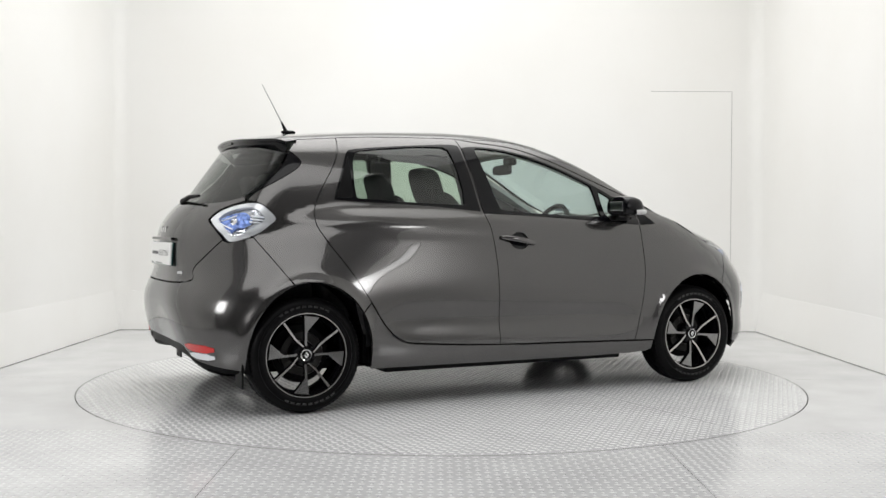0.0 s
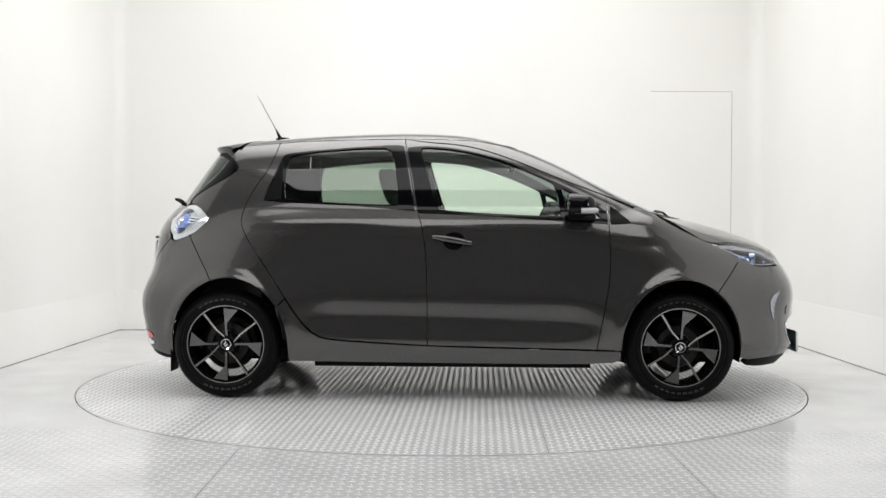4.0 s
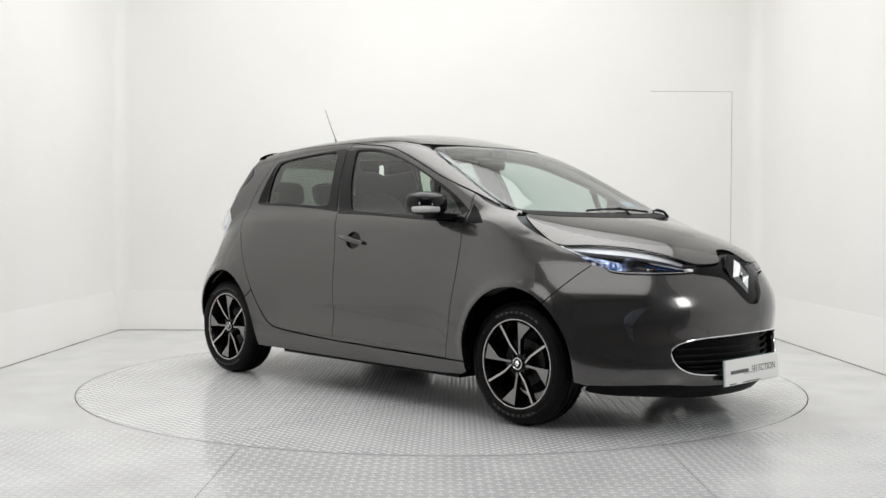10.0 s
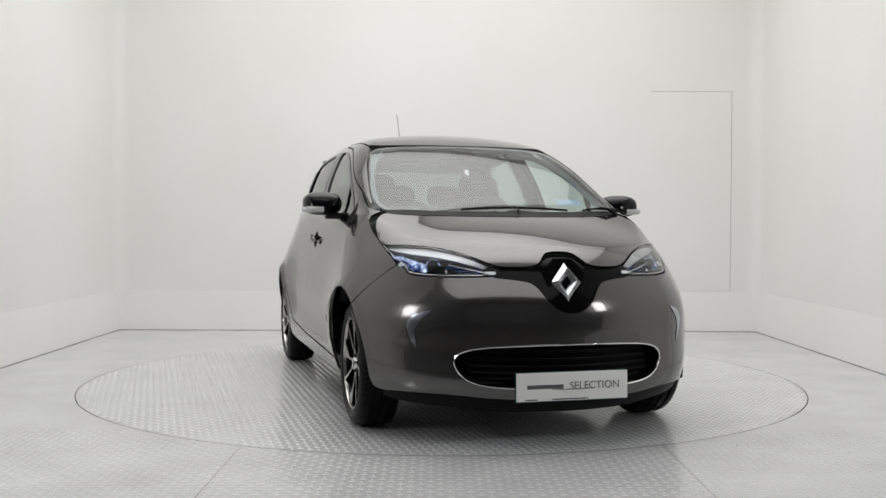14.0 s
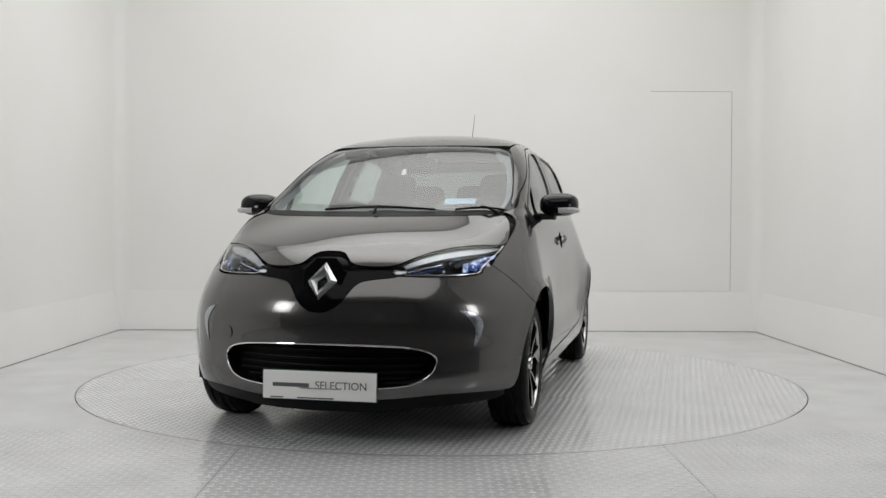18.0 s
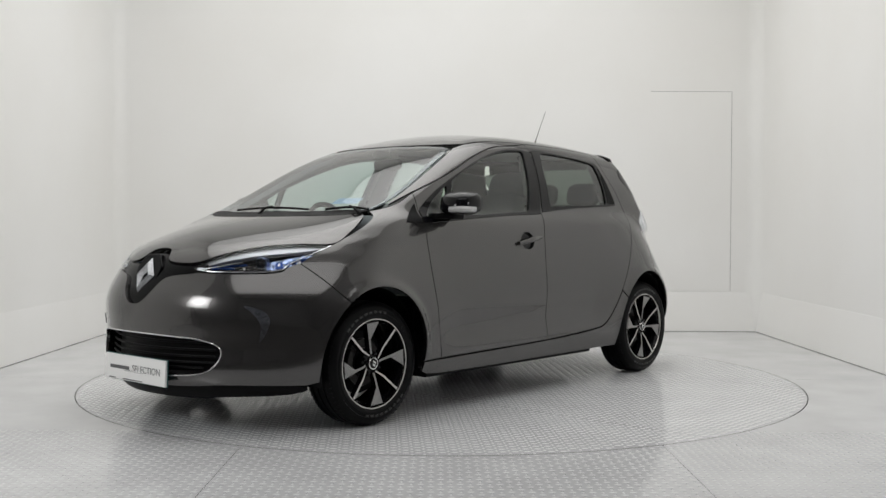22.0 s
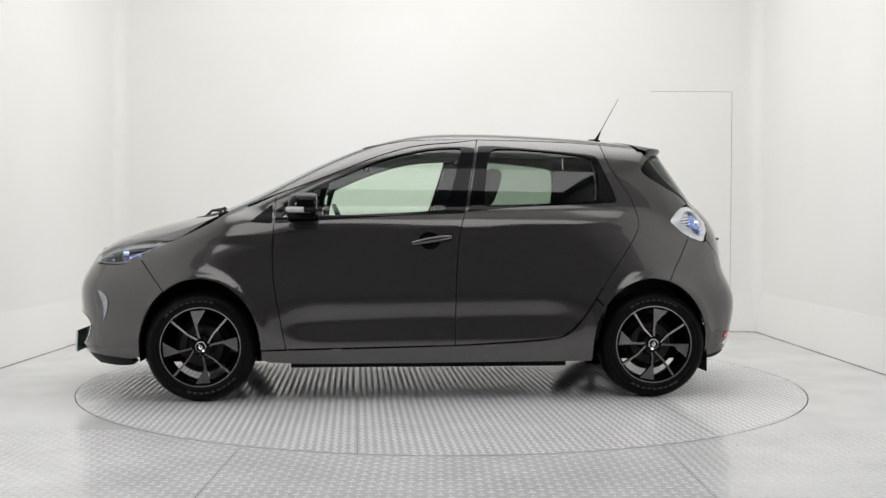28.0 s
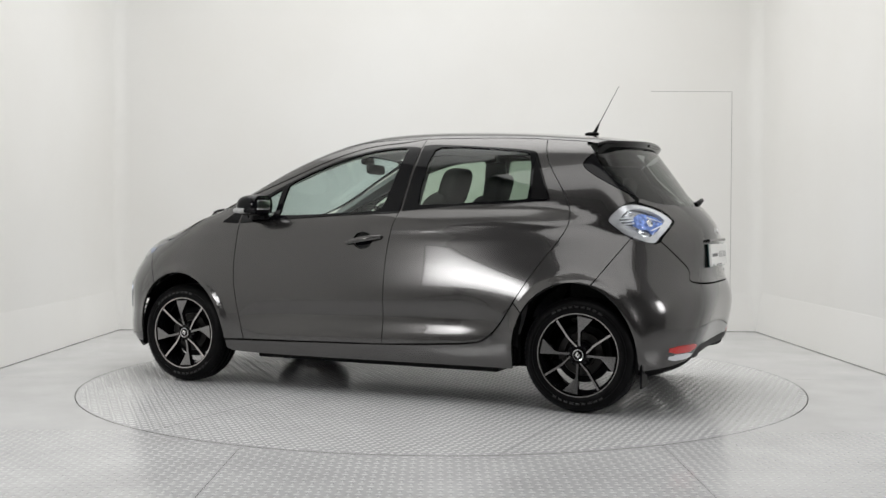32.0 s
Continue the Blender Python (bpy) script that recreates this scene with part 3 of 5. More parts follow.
ROOF_EDGE = flat_side([(x, SEAM_Y - 0.012 * abs(x + 0.4) ** 2, 0) for x in (0.30, 0.15, 0.0, -0.15, -0.285)], "top")
ROOF_BACK = flat_side([(x, SEAM_Y - 0.012 * abs(x + 0.4) ** 2, 0) for x in (-0.285, -0.45, -0.65, -0.85, -1.03)], "top")
ROOF_TAIL = flat_side([(x, SEAM_Y - 0.012 * abs(x + 0.4) ** 2, 0) for x in (-1.03, -1.12, -1.20, -1.262)], "top")
SCREEN_EDGE = flat_side([(0.545, 1.442, 0), (0.59, 1.38), (0.632, 1.28), (0.662, 1.18), (0.672, 1.11), (0.64, 1.068, 0)], "front")

B_LOW = [(-0.244, 1.286), (-0.205, 1.09), (-0.163, 0.961), (-0.140, 0.737), (-0.136, 0.314, 0)]
WIN_F = [(-0.188, 1.440, 0.3), (-0.160, 1.450), (0.05, 1.432), (0.312, 1.358), (0.580, 1.240, 0.2), (0.628, 1.046, 0.2), (-0.085, 1.080, 0.2)]
WIN_Q = [(0.628, 1.212, 0.2), (0.75, 1.142), (0.855, 1.036, 0.3), (0.665, 1.042, 0.2)]
WIN_R = [(-0.978, 1.140, 0.2), (-0.968, 1.408, 0.4), (-0.355, 1.458, 0.4), (-0.305, 1.109, 0.2)]
VENT = [(-1.096, 1.137, 0.3), (-0.990, 1.398, 0.3), (-0.990, 1.139, 0.2)]
TOP_F = [(0.0, 1.473), (0.13, 1.452), (0.32, 1.392), (0.60, 1.272), (0.884, 1.168, 0)]
FRONT_EDGE = [(0.893, 0.997), (0.898, 0.74), (0.867, 0.547), (0.82, 0.296, 0)]
FRONT_DOOR = [ROOF_EDGE[-1]] + [(-0.15, 1.484)] + TOP_F + FRONT_EDGE + B_LOW[::-1]
REAR_LINE = [(-1.059, 1.353), (-1.183, 1.167), (-1.224, 1.051), (-1.213, 0.965), (-1.045, 0.735), (-0.930, 0.560), (-0.868, 0.462), (-0.785, 0.375), (-0.690, 0.344)]
REAR_DOOR = B_LOW + REAR_LINE[::-1] + ROOF_BACK[::-1]
FENDER = [(0.82, 0.296, 0)] + FRONT_EDGE[-2::-1] + [(0.884, 1.168, 0), (1.02, 1.10), SCREEN_EDGE[-1], (1.19, 1.045), (1.245, 1.008), (1.33, 0.965), (1.40, 0.932), (1.474, 0.899, 0), (1.594, 0.848)] + SEAM_FRONT[:-1] + arch(F_AX, 55, 182)
QUARTER = ROOF_TAIL[:1] + REAR_LINE[:5] + [(-0.968, 0.620), (-0.945, 0.580, 0)] + arch(R_AX, 35, 107)[:-1] + SEAM_REAR + [(-1.463, 0.990), (-1.412, 1.033), (-1.490, 1.107), (-1.552, 1.128, 0), (-1.507, 1.173), (-1.399, 1.231), (-1.282, 1.300), (-1.256, 1.340), (-1.30, 1.385, 0), (-1.318, 1.398, 0)] + ROOF_TAIL[::-1][:-1]
SILL = [(-0.945, 0.576, 0), (-0.868, 0.456), (-0.788, 0.370), (-0.692, 0.339), (-0.135, 0.308), (0.82, 0.290, 0), (0.957, 0.288, 0), (0.957, 0.235, 0), (0.88, 0.205), (-0.93, 0.215, 0)] + arch(R_AX, 0, 34.7, 8)
CANT_RAIL = ROOF_EDGE[::-1] + SCREEN_EDGE[:-1] + [(1.05, 1.105, 0), (0.884, 1.172, 0)] + [(x, z + 0.003) for x, z, *_ in TOP_F[-2::-1]] + [(-0.15, 1.487)]
FRAME_F = [(-0.196, 1.064, 0), (-0.238, 1.286), (-0.272, 1.452, 0.2), (-0.16, 1.464), (0.05, 1.446), (0.318, 1.370), (0.590, 1.252), (0.75, 1.172), (0.888, 1.075, 0.2), (0.886, 1.003, 0), (0.64, 1.020), (0.2, 1.050)]
FRAME_R = [(-0.212, 1.075, 0), (-0.252, 1.286), (-0.286, 1.462, 0.2), (-0.36, 1.471), (-0.965, 1.421), (-1.0, 1.40, 0.3), (-1.110, 1.128, 0.2), (-0.6, 1.108)]
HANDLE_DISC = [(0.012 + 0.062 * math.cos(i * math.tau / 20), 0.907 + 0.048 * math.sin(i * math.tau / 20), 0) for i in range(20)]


def door_handle(m, parent):
    s = -1 if m else 1
    u = np.linspace(0, 1, 11)
    p = land(-0.112 + 0.226 * u, 0.926 - 0.036 * u, "side", car_field)
    pts = [Vector(q) for q in p + slopes(p, car_field) * (0.012 + 0.020 * np.sin(np.pi * u))[:, None]]
    bm = bmesh.new()
    rings = []
    for i, q in enumerate(pts):
        k = 0.55 + 0.45 * math.sin(math.pi * min(1, max(0, (i + 0.6) / 11.2)))
        rings.append([bm.verts.new((q.x, s * (q.y + 0.009 * math.cos(a)), q.z + 0.016 * k * math.sin(a))) for a in (j * math.tau / 10 for j in range(10))])
    for a, b in zip(rings, rings[1:]):
        for j in range(10):
            bm.faces.new((a[j], a[(j + 1) % 10], b[(j + 1) % 10], b[j]))
    bm.faces.new(rings[0])
    bm.faces.new(rings[-1])
    bmesh.ops.recalc_face_normals(bm, faces=bm.faces)
    sub(part("door_handle", bm, M_PAINT, car, "grey painted pull handle", smooth=True), parent)
    # the shade inside the recess is put into its black colour
    sub(skin("handle_recess", HANDLE_DISC, "side", M_BLACK, car, "round finger recess behind the handle, its shade painted black", lift=-0.014, thick=0.0, mirror=m, rounds=0), parent)


def flank(m):
    s = -1 if m else 1
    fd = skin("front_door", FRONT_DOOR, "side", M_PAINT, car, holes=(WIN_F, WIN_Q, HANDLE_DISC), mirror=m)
    sub(skin("window_frame", FRAME_F, "side", M_BLACK, car, "gloss black window surround", holes=(WIN_F, WIN_Q), lift=0.004, thick=0.01, mirror=m), fd)
    sub(skin("window_pane", WIN_F, "side", M_GLASS, car, "green tinted side glass", lift=-0.004, gap=-0.004, thick=0, mirror=m), fd)
    sub(skin("quarter_pane", WIN_Q, "side", M_GLASS, car, "small fixed triangular side glass", lift=-0.004, gap=-0.004, thick=0, mirror=m), fd)
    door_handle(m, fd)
    rd = skin("rear_door", REAR_DOOR, "side", M_PAINT, car, holes=(WIN_R,), mirror=m)
    sub(skin("window_frame", FRAME_R, "side", M_BLACK, car, "gloss black window surround", holes=(WIN_R,), lift=0.004, thick=0.01, mirror=m), rd)
    sub(skin("window_pane", WIN_R, "side", M_PRIV, car, "darker tinted rear side glass", lift=-0.004, gap=-0.004, thick=0, mirror=m), rd)
    sub(skin("pillar_handle", VENT, "side", M_MATT, car, "black corner piece with hidden handle", lift=0.007, thick=0.006, mirror=m), rd)
    skin("front_wing", FENDER, "side", M_PAINT, car, mirror=m, grid=0.022)
    skin("wing_mirror_foot", [(0.899, 1.118, 0.2), (1.032, 1.008, 0.3), (0.899, 1.0, 0.2)], "side", M_MATT, car, "black triangular filler", lift=0.003, thick=0.006, mirror=m)
    skin("rear_quarter_panel", QUARTER, "side", M_PAINT, car, mirror=m, grid=0.022)
    skin("sill", SILL, "side", M_PAINT, car, mirror=m)
    skin("roof_rail", CANT_RAIL, "side", M_PAINT, car, mirror=m, grid=0.022, gap=0.0012)
    # mirror
    bm = pillow(0.705, s * 0.885, 1.112, 0.104, 0.106, 0.064, e=0.74, lean=0.15, n=36, m=20)
    for v in bm.verts:
        v.co.x = max(v.co.x, 0.648)
    cap = part("wing_mirror", bm, M_BLACK, car, "gloss black door mirror housing", smooth=True)
    bm = prism([(0.800, 0.735), (0.815, 0.80), (0.74, 0.865), (0.655, 0.865), (0.665, 0.80), (0.70, 0.735)], "z", 1.028, 1.062)
    if m:
        bmesh.ops.scale(bm, vec=(1, -1, 1), verts=bm.verts)
        bmesh.ops.reverse_faces(bm, faces=bm.faces)
    bmesh.ops.bevel(bm, geom=bm.edges[:], offset=0.010, segments=2, affect="EDGES", profile=0.5)
    sub(part("mirror_arm", bm, M_MATT, car, smooth=True), cap)
    sub(part("mirror_glass", box(bmesh.new(), 0.6445, 0.6495, s * 0.885 - 0.064, s * 0.885 + 0.064, 1.086, 1.142, 0.002), M_CHROME, car, "silvered mirror glass"), cap)
    bm = pillow(0.714, s * 0.892, 1.080, 0.104, 0.108, 0.019, e=0.5, n=36, m=8)
    doomed = [v for v in bm.verts if v.co.x < 0.675 or abs(v.co.y) < 0.885]
    bmesh.ops.delete(bm, geom=doomed, context="VERTS")
    sub(part("indicator", bm, M_SMOKE, car, "clear indicator strip", smooth=True), cap)
    # arch liner
    for ax in (F_AX, R_AX):
        bm = bmesh.new()
        n = 26
        rows = []
        for i in range(n + 1):
            a = radians(-12 + 204 * i / n)
            rows.append([bm.verts.new((ax + r * 0.87 * math.cos(a), s * y, 0.305 + r * math.sin(a))) for r, y in ((0.385, 0.815), (0.395, 0.78), (0.395, 0.50), (0.02, 0.50))])
        for a, b in zip(rows, rows[1:]):
            for j in range(3):
                bm.faces.new((a[j], b[j], b[j + 1], a[j + 1]))
        part("arch_liner", bm, M_MATT, car, smooth=True)
    bm = box(bmesh.new(), -1.628, -1.618, s * 0.715 - 0.065, s * 0.715 + 0.065, 0.145, 0.34, 0.003)
    part("mudflap", bm, M_MATT, car, "black rubber flap behind the rear wheel")


for side in (False, True):
    flank(side)

# front
STRIP_LOW = [(0.0, 0.612), (0.045, 0.616), (0.10, 0.655), (0.15, 0.735), (0.20, 0.752), (0.325, 0.764)]
LAMP_LOW = [(0.318, 0.766, 0), (0.52, 0.761), (0.655, 0.767)]
LAMP_SIDE = [(1.709, 0.801), (1.603, 0.846), (1.480, 0.894, 0)]
bumper = fan(STRIP_LOW, "nose", "front") + fan(LAMP_LOW, "nose", "front") + fan([(1.709, 0.797)] + SEAM_FRONT[:-1], "nose") + fan(arch(F_AX, 55, -8), "nose") + fan([(1.682, 0.238, 0), (1.954, 0.245)], "nose") + [(0.30, 0.228), (0.0, 0.222)]
GRILLE = fan([(0.0, 0.474), (0.25, 0.468), (0.42, 0.455), (0.503, 0.418), (0.492, 0.352), (0.435, 0.302), (0.34, 0.285), (0.15, 0.278), (0, 0.277)], "nose", "front")
GRILLE = across(GRILLE)
front = skin("front_bumper", across(bumper), "nose", M_PAINT, car, holes=(GRILLE,), grid=0.022)
lip = fan([(1.672, 0.238), (1.954, 0.243)], "nose") + [(0.30, 0.226), (0.0, 0.220)]
lip = [(0.0, 0.150), (0.35, 0.152)] + fan([(1.94, 0.165), (1.66, 0.185)], "nose") + lip
skin("front_spoiler", across(lip[:-1] + [(0.0, 0.222)]), "nose", M_MATT, car, "black plastic lip under the bumper", lift=-0.012, thick=0.03)

# lower grille
back = skin("lower_grille", GRILLE, "nose", M_MATT, car, "black slatted air intake", lift=-0.075, gap=-0.004, thick=0)
for k, z in enumerate((0.315, 0.345, 0.375, 0.405, 0.435)):
    half = 0.40 if z < 0.33 else 0.455
    p = land(np.linspace(-half, half, 25), np.full(25, z), "front", car_field)
    pts = list(p - slopes(p, car_field) * 0.045)
    sub(part("grille_slat", tube(pts, 0.006, n=6), M_MATT, car), back)
edge = finely(rounded(GRILLE, 2), 0.03)
p = land(edge[:, 0], edge[:, 1], "nose", car_field)
pts = list(p + slopes(p, car_field) * 0.002)
chrome = sub(part("chrome_trim", tube(pts, 0.0037, n=8, closed=True), M_CHROME, car, "slim chrome bead round the air intake", smooth=True), back)
ring = fan([(-0.462, 0.530), (-0.515, 0.530), (-0.515, 0.472), (-0.462, 0.472)], "nose", "front")
skin("towing_cover", ring, "nose", M_PAINT, car, "square tow-eye cover", lift=0.0035, thick=0.004, rounds=2, grid=0.012, fine=0.008)

# upper grille strip, emblem shield and emblem
strip = fan([(0.0, 0.862), (0.07, 0.860), (0.115, 0.812), (0.20, 0.810), (0.36, 0.826), (0.36, 0.755), (0.20, 0.745), (0.15, 0.728), (0.10, 0.645), (0.04, 0.605), (0, 0.60)], "nose", "front")
shield = skin("upper_grille", across(strip), "nose", M_NOSE, car, "gloss black band between the headlamps", lift=-0.014, thick=0.02, gap=0)
LEAN = Matrix.Translation((2.052, -0.004, 0.738)) @ Matrix.Rotation(radians(-24), 4, "Y")


def shield_plate(pts, x0, x1, mat, name, label, bevel=0.004):
    bm = prism(pts, "x", x0, x1)
    bmesh.ops.bevel(bm, geom=bm.edges[:], offset=bevel, segments=2, affect="EDGES", profile=0.5)
    bmesh.ops.transform(bm, matrix=LEAN, verts=bm.verts)
    return sub(part(name, bm, mat, car, label, smooth=False), shield)


shield_plate([(-0.045, 0.125), (0.045, 0.125), (0.103, 0.058), (0.088, -0.045), (0.040, -0.112), (-0.040, -0.112), (-0.088, -0.045), (-0.103, 0.058)], -0.045, 0.000, M_NOSE, "emblem_shield", "gloss black six-sided shield", 0.006)
# open diamond of four folded bars
bm = bmesh.new()
outer = ((0.004, 0.098), (0.070, 0.006), (-0.004, -0.098), (-0.070, 0.006))
inner = ((0.012, 0.034), (0.024, 0.003), (-0.012, -0.034), (-0.024, 0.003))
lo = [bm.verts.new((0.002, y, z)) for y, z in outer]
li = [bm.verts.new((0.002, y, z)) for y, z in inner]
hi = [bm.verts.new((0.022, (a + c) / 2, (b + d) / 2)) for (a, b), (c, d) in zip(outer, inner)]
for i in range(4):
    j = (i + 1) % 4
    bm.faces.new((lo[i], lo[j], hi[j], hi[i]))
    bm.faces.new((hi[i], hi[j], li[j], li[i]))
bmesh.ops.recalc_face_normals(bm, faces=bm.faces)
bmesh.ops.transform(bm, matrix=LEAN, verts=bm.verts)
sub(part("emblem", bm, M_SATIN, car, "chrome diamond emblem"), shield)


def headlamp(m):
    lamp = fan([(0.300, 0.771, 0.5), (0.52, 0.765), (0.655, 0.771)], "nose", "front") + fan(LAMP_SIDE, "nose")
    # upper edge follows the bonnet
    up = []
    for x, y in ((1.60, 0.612), (1.735, 0.494), (1.86, 0.397), (1.958, 0.318)):
        p = land([x], [y], "top", car_field)[0]
        up.append((math.atan2(p[1], p[0] - 0.9), p[2]))
    lamp = lamp + up + fan([(0.282, 0.812, 0.6)], "nose", "front")
    ob = skin("headlamp", lamp, "nose", M_CLEAR, car, "long clear headlamp with blue inserts", lift=0.001, thick=0.0, grid=0.02, mirror=m, fine=0.012)
    A = np.array([q[:2] for q in lamp])
    lo, hi = A.min(0), A.max(0)
    at = lambda a, z: (lo[0] + (hi[0] - lo[0]) * a, z)
    edge = finely(rounded(lamp[:6], 2), 0.012)
    edge = edge[: int(np.argmax(edge[:, 0])) + 1]
    p = land(edge[:, 0], edge[:, 1] + 0.006, "nose", car_field)
    rim = p - slopes(p, car_field) * 0.006
    if m:
        rim = rim * (1, -1, 1)
    sub(part("lower_bezel", tube(list(rim), 0.0028, n=6), M_SATIN, car, "thin silver line along the lower edge", smooth=True), ob)
    sub(skin("lamp_housing", lamp, "nose", M_MATT, car, "black reflector bowl", lift=-0.045, gap=0.002, thick=0, mirror=m), ob)
    bowl = [at(0.50, 0.790), at(0.66, 0.800), at(0.80, 0.835), at(0.94, 0.880), at(0.80, 0.876), at(0.62, 0.852), at(0.50, 0.832)]
    sub(skin("side_reflector", bowl, "nose", M_DUSK, car, "bright faceted side reflector", lift=-0.034, thick=0.0, mirror=m, rounds=1, grid=0.014, fine=0.012, facet=0.004), ob)
    bright = [lamp[5], up[0], up[1], up[2], up[3], (up[3][0] + 0.005, up[3][1] - 0.018, 0), (up[2][0] + 0.02, up[2][1] - 0.028), (up[1][0] + 0.02, up[1][1] - 0.034), (up[0][0] + 0.03, up[0][1] - 0.032)]
    sub(skin("day_light_strip", bright, "nose", M_STRIP, car, "silver strip along the upper edge", lift=-0.016, gap=0.003, thick=0.02, mirror=m, rounds=1, grid=0.015, fine=0.01), ob)
    for a0, a1, dz, h, rise in ((0.13, 0.38, 0.034, 0.005, 0.010), (0.13, 0.30, 0.023, 0.004, 0.004), (0.58, 0.64, 0.024, 0.034, 0.002), (0.655, 0.69, 0.036, 0.022, 0.0), (0.70, 0.88, 0.064, 0.006, 0.014)):
        za = 0.772 + dz
        bar = [at(a0, za), at(a1, za + rise), at(a1, za + h + rise), at(a0, za + h)]
        sub(skin("blue_insert", bar, "nose", M_BLUE, car, "translucent blue light guide", lift=-0.022, thick=0.012, mirror=m, rounds=1, grid=0.012, fine=0.01), ob)
    for a0, z0, ra in ((0.755, 0.820, 0.012), (0.37, 0.797, 0.005), (0.61, 0.815, 0.007)):
        dot = [at(a0 + ra * 1.2 * math.cos(k * math.tau / 10), z0 + ra * math.sin(k * math.tau / 10)) for k in range(10)]
        sub(skin("lamp_bulb", dot, "nose", M_WHITE, car, "small bright lamp reflector", lift=-0.018, thick=0.008, gap=0, mirror=m, rounds=0, grid=0.008, fine=0.008), ob)
    inner = [at(0.03, 0.780), at(0.10, 0.779), at(0.12, 0.795), at(0.035, 0.800)]
    sub(skin("corner_light", inner, "nose", M_WHITE, car, "white corner lens", lift=-0.012, thick=0.012, mirror=m, rounds=1, grid=0.012, fine=0.01), ob)
    p = land([lo[0] + (hi[0] - lo[0]) * 0.46], [0.808], "nose", car_field)[0]
    n = Vector((0.93, 0.30, 0.0))
    for name, prof, mat, lab in (("projector", [(0.0, 0.010), (0.010, 0.008), (0.020, 0.001), (0.024, -0.006)], M_BLACK, "round dark projector lens"), ("projector_ring", [(0.026, -0.006), (0.030, 0.003), (0.033, 0.001), (0.033, -0.03)], M_DUSK, "smoked ring round the projector")):
        bm = revolve(prof, 28)
        bmesh.ops.transform(bm, matrix=Matrix.Translation(Vector(p) - n * 0.035) @ n.to_track_quat("Y", "Z").to_matrix().to_4x4(), verts=bm.verts)
        if m:
            bmesh.ops.scale(bm, vec=(1, -1, 1), verts=bm.verts)
            bmesh.ops.reverse_faces(bm, faces=bm.faces)
        sub(part(name, bm, mat, car, lab, smooth=True), ob)


def fog(m):
    pts = [(0.575, 0.620), (0.633, 0.607), (0.667, 0.585), (0.682, 0.553), (0.675, 0.510), (0.655, 0.464), (0.640, 0.440, 0.3), (0.648, 0.488), (0.650, 0.530), (0.636, 0.563), (0.612, 0.592)]
    out = [q[:2] for q in fan(pts, "nose", "front")]
    ob = skin("running_lamp", out, "nose", M_DRL, car, "crescent-shaped smoked daytime lamp", lift=0.003, thick=0.01, gap=0, grid=0.012, mirror=m, fine=0.008)


for side in (False, True):
    headlamp(side)
    fog(side)

BONNET = [(1.296, 0.0), (1.278, 0.31), (1.19, 0.60), (1.205, 0.668), (1.29, 0.712), (1.38, 0.722), (1.474, 0.722), (1.60, 0.618), (1.735, 0.500), (1.86, 0.402), (1.965, 0.312), (2.002, 0.20), (2.008, 0.118), (1.975, 0.088), (1.945, 0.060), (1.94, 0.0)]
BONNET = BONNET + [(q[0], -q[1]) for q in BONNET[-2:0:-1]]
skin("bonnet", BONNET, "top", M_PAINT, car, grid=0.025)

# number plates: a white board with a plain bar and one printed word
def plate(name, m4, label):
    bm = box(bmesh.new(), -0.008, 0.004, -0.262, 0.262, -0.062, 0.062, 0.003)
    bmesh.ops.transform(bm, matrix=m4, verts=bm.verts)
    ob = part(name, bm, M_PLATE, car, label)
    bm = box(bmesh.new(), -0.012, -0.0085, -0.265, 0.265, -0.066, 0.065, 0.0015)
    bmesh.ops.transform(bm, matrix=m4, verts=bm.verts)
    sub(part("plate_holder", bm, M_GREEN, car, "dark teal plate edge"), ob)
    bm = box(bmesh.new(), 0.0042, 0.0048, -0.215, -0.045, -0.008, 0.009)
    bmesh.ops.transform(bm, matrix=m4, verts=bm.verts)
    sub(part("print_bar", bm, M_PALE, car), ob)
    for y0, y1 in ((-0.225, -0.165), (-0.10, 0.07)):
        bm = box(bmesh.new(), 0.0042, 0.0048, y0, y1, -0.0575, -0.0525)
        bmesh.ops.transform(bm, matrix=m4, verts=bm.verts)
        sub(part("print_bar", bm, M_INK, car), ob)
    fc = bpy.data.curves.new("word", "FONT")
    fc.body, fc.size, fc.align_x, fc.align_y = "SELECTION", 0.047, "CENTER", "CENTER"
    tmp = bpy.data.objects.new("word", fc)
    me = bpy.data.meshes.new_from_object(tmp)
    bpy.data.objects.remove(tmp)
    me.transform(m4 @ Matrix.Translation((0.0056, 0.103, 0.001)) @ Matrix(((0, 0, 1, 0), (1, 0, 0, 0), (0, 1, 0, 0), (0, 0, 0, 1))))
    me.materials.append(M_PALE)
    w = new("word", me)
    sub(w, ob)
    w["label"] = "printed word in thin capitals"


plate("front_plate", pose(2.118, 0.004, 0.289, 0, -2, 0), "white dealer plate under the bumper grille")
plate("rear_plate", pose(-1.882, 0.0, 0.833, 0, -4, 180), "white dealer plate on the tailgate")

# windscreen, cowl, wipers
WSC = across([(0.0, 1.470), (0.30, 1.466), (0.48, 1.455), (0.542, 1.438, 0.6), (0.588, 1.38), (0.630, 1.28), (0.660, 1.18), (0.668, 1.11), (0.632, 1.066, 0.6), (0.3, 1.056), (0, 1.055)])
GLASS_IN = across([(0.0, 1.458), (0.30, 1.452), (0.47, 1.438), (0.515, 1.42), (0.560, 1.36), (0.598, 1.28), (0.630, 1.18), (0.638, 1.11), (0.60, 1.076), (0.3, 1.068), (0, 1.067)])
screen = skin("windscreen", WSC, "front", M_SCREEN, car, "large raked windscreen", thick=0, grid=0.04, gap=0.004)
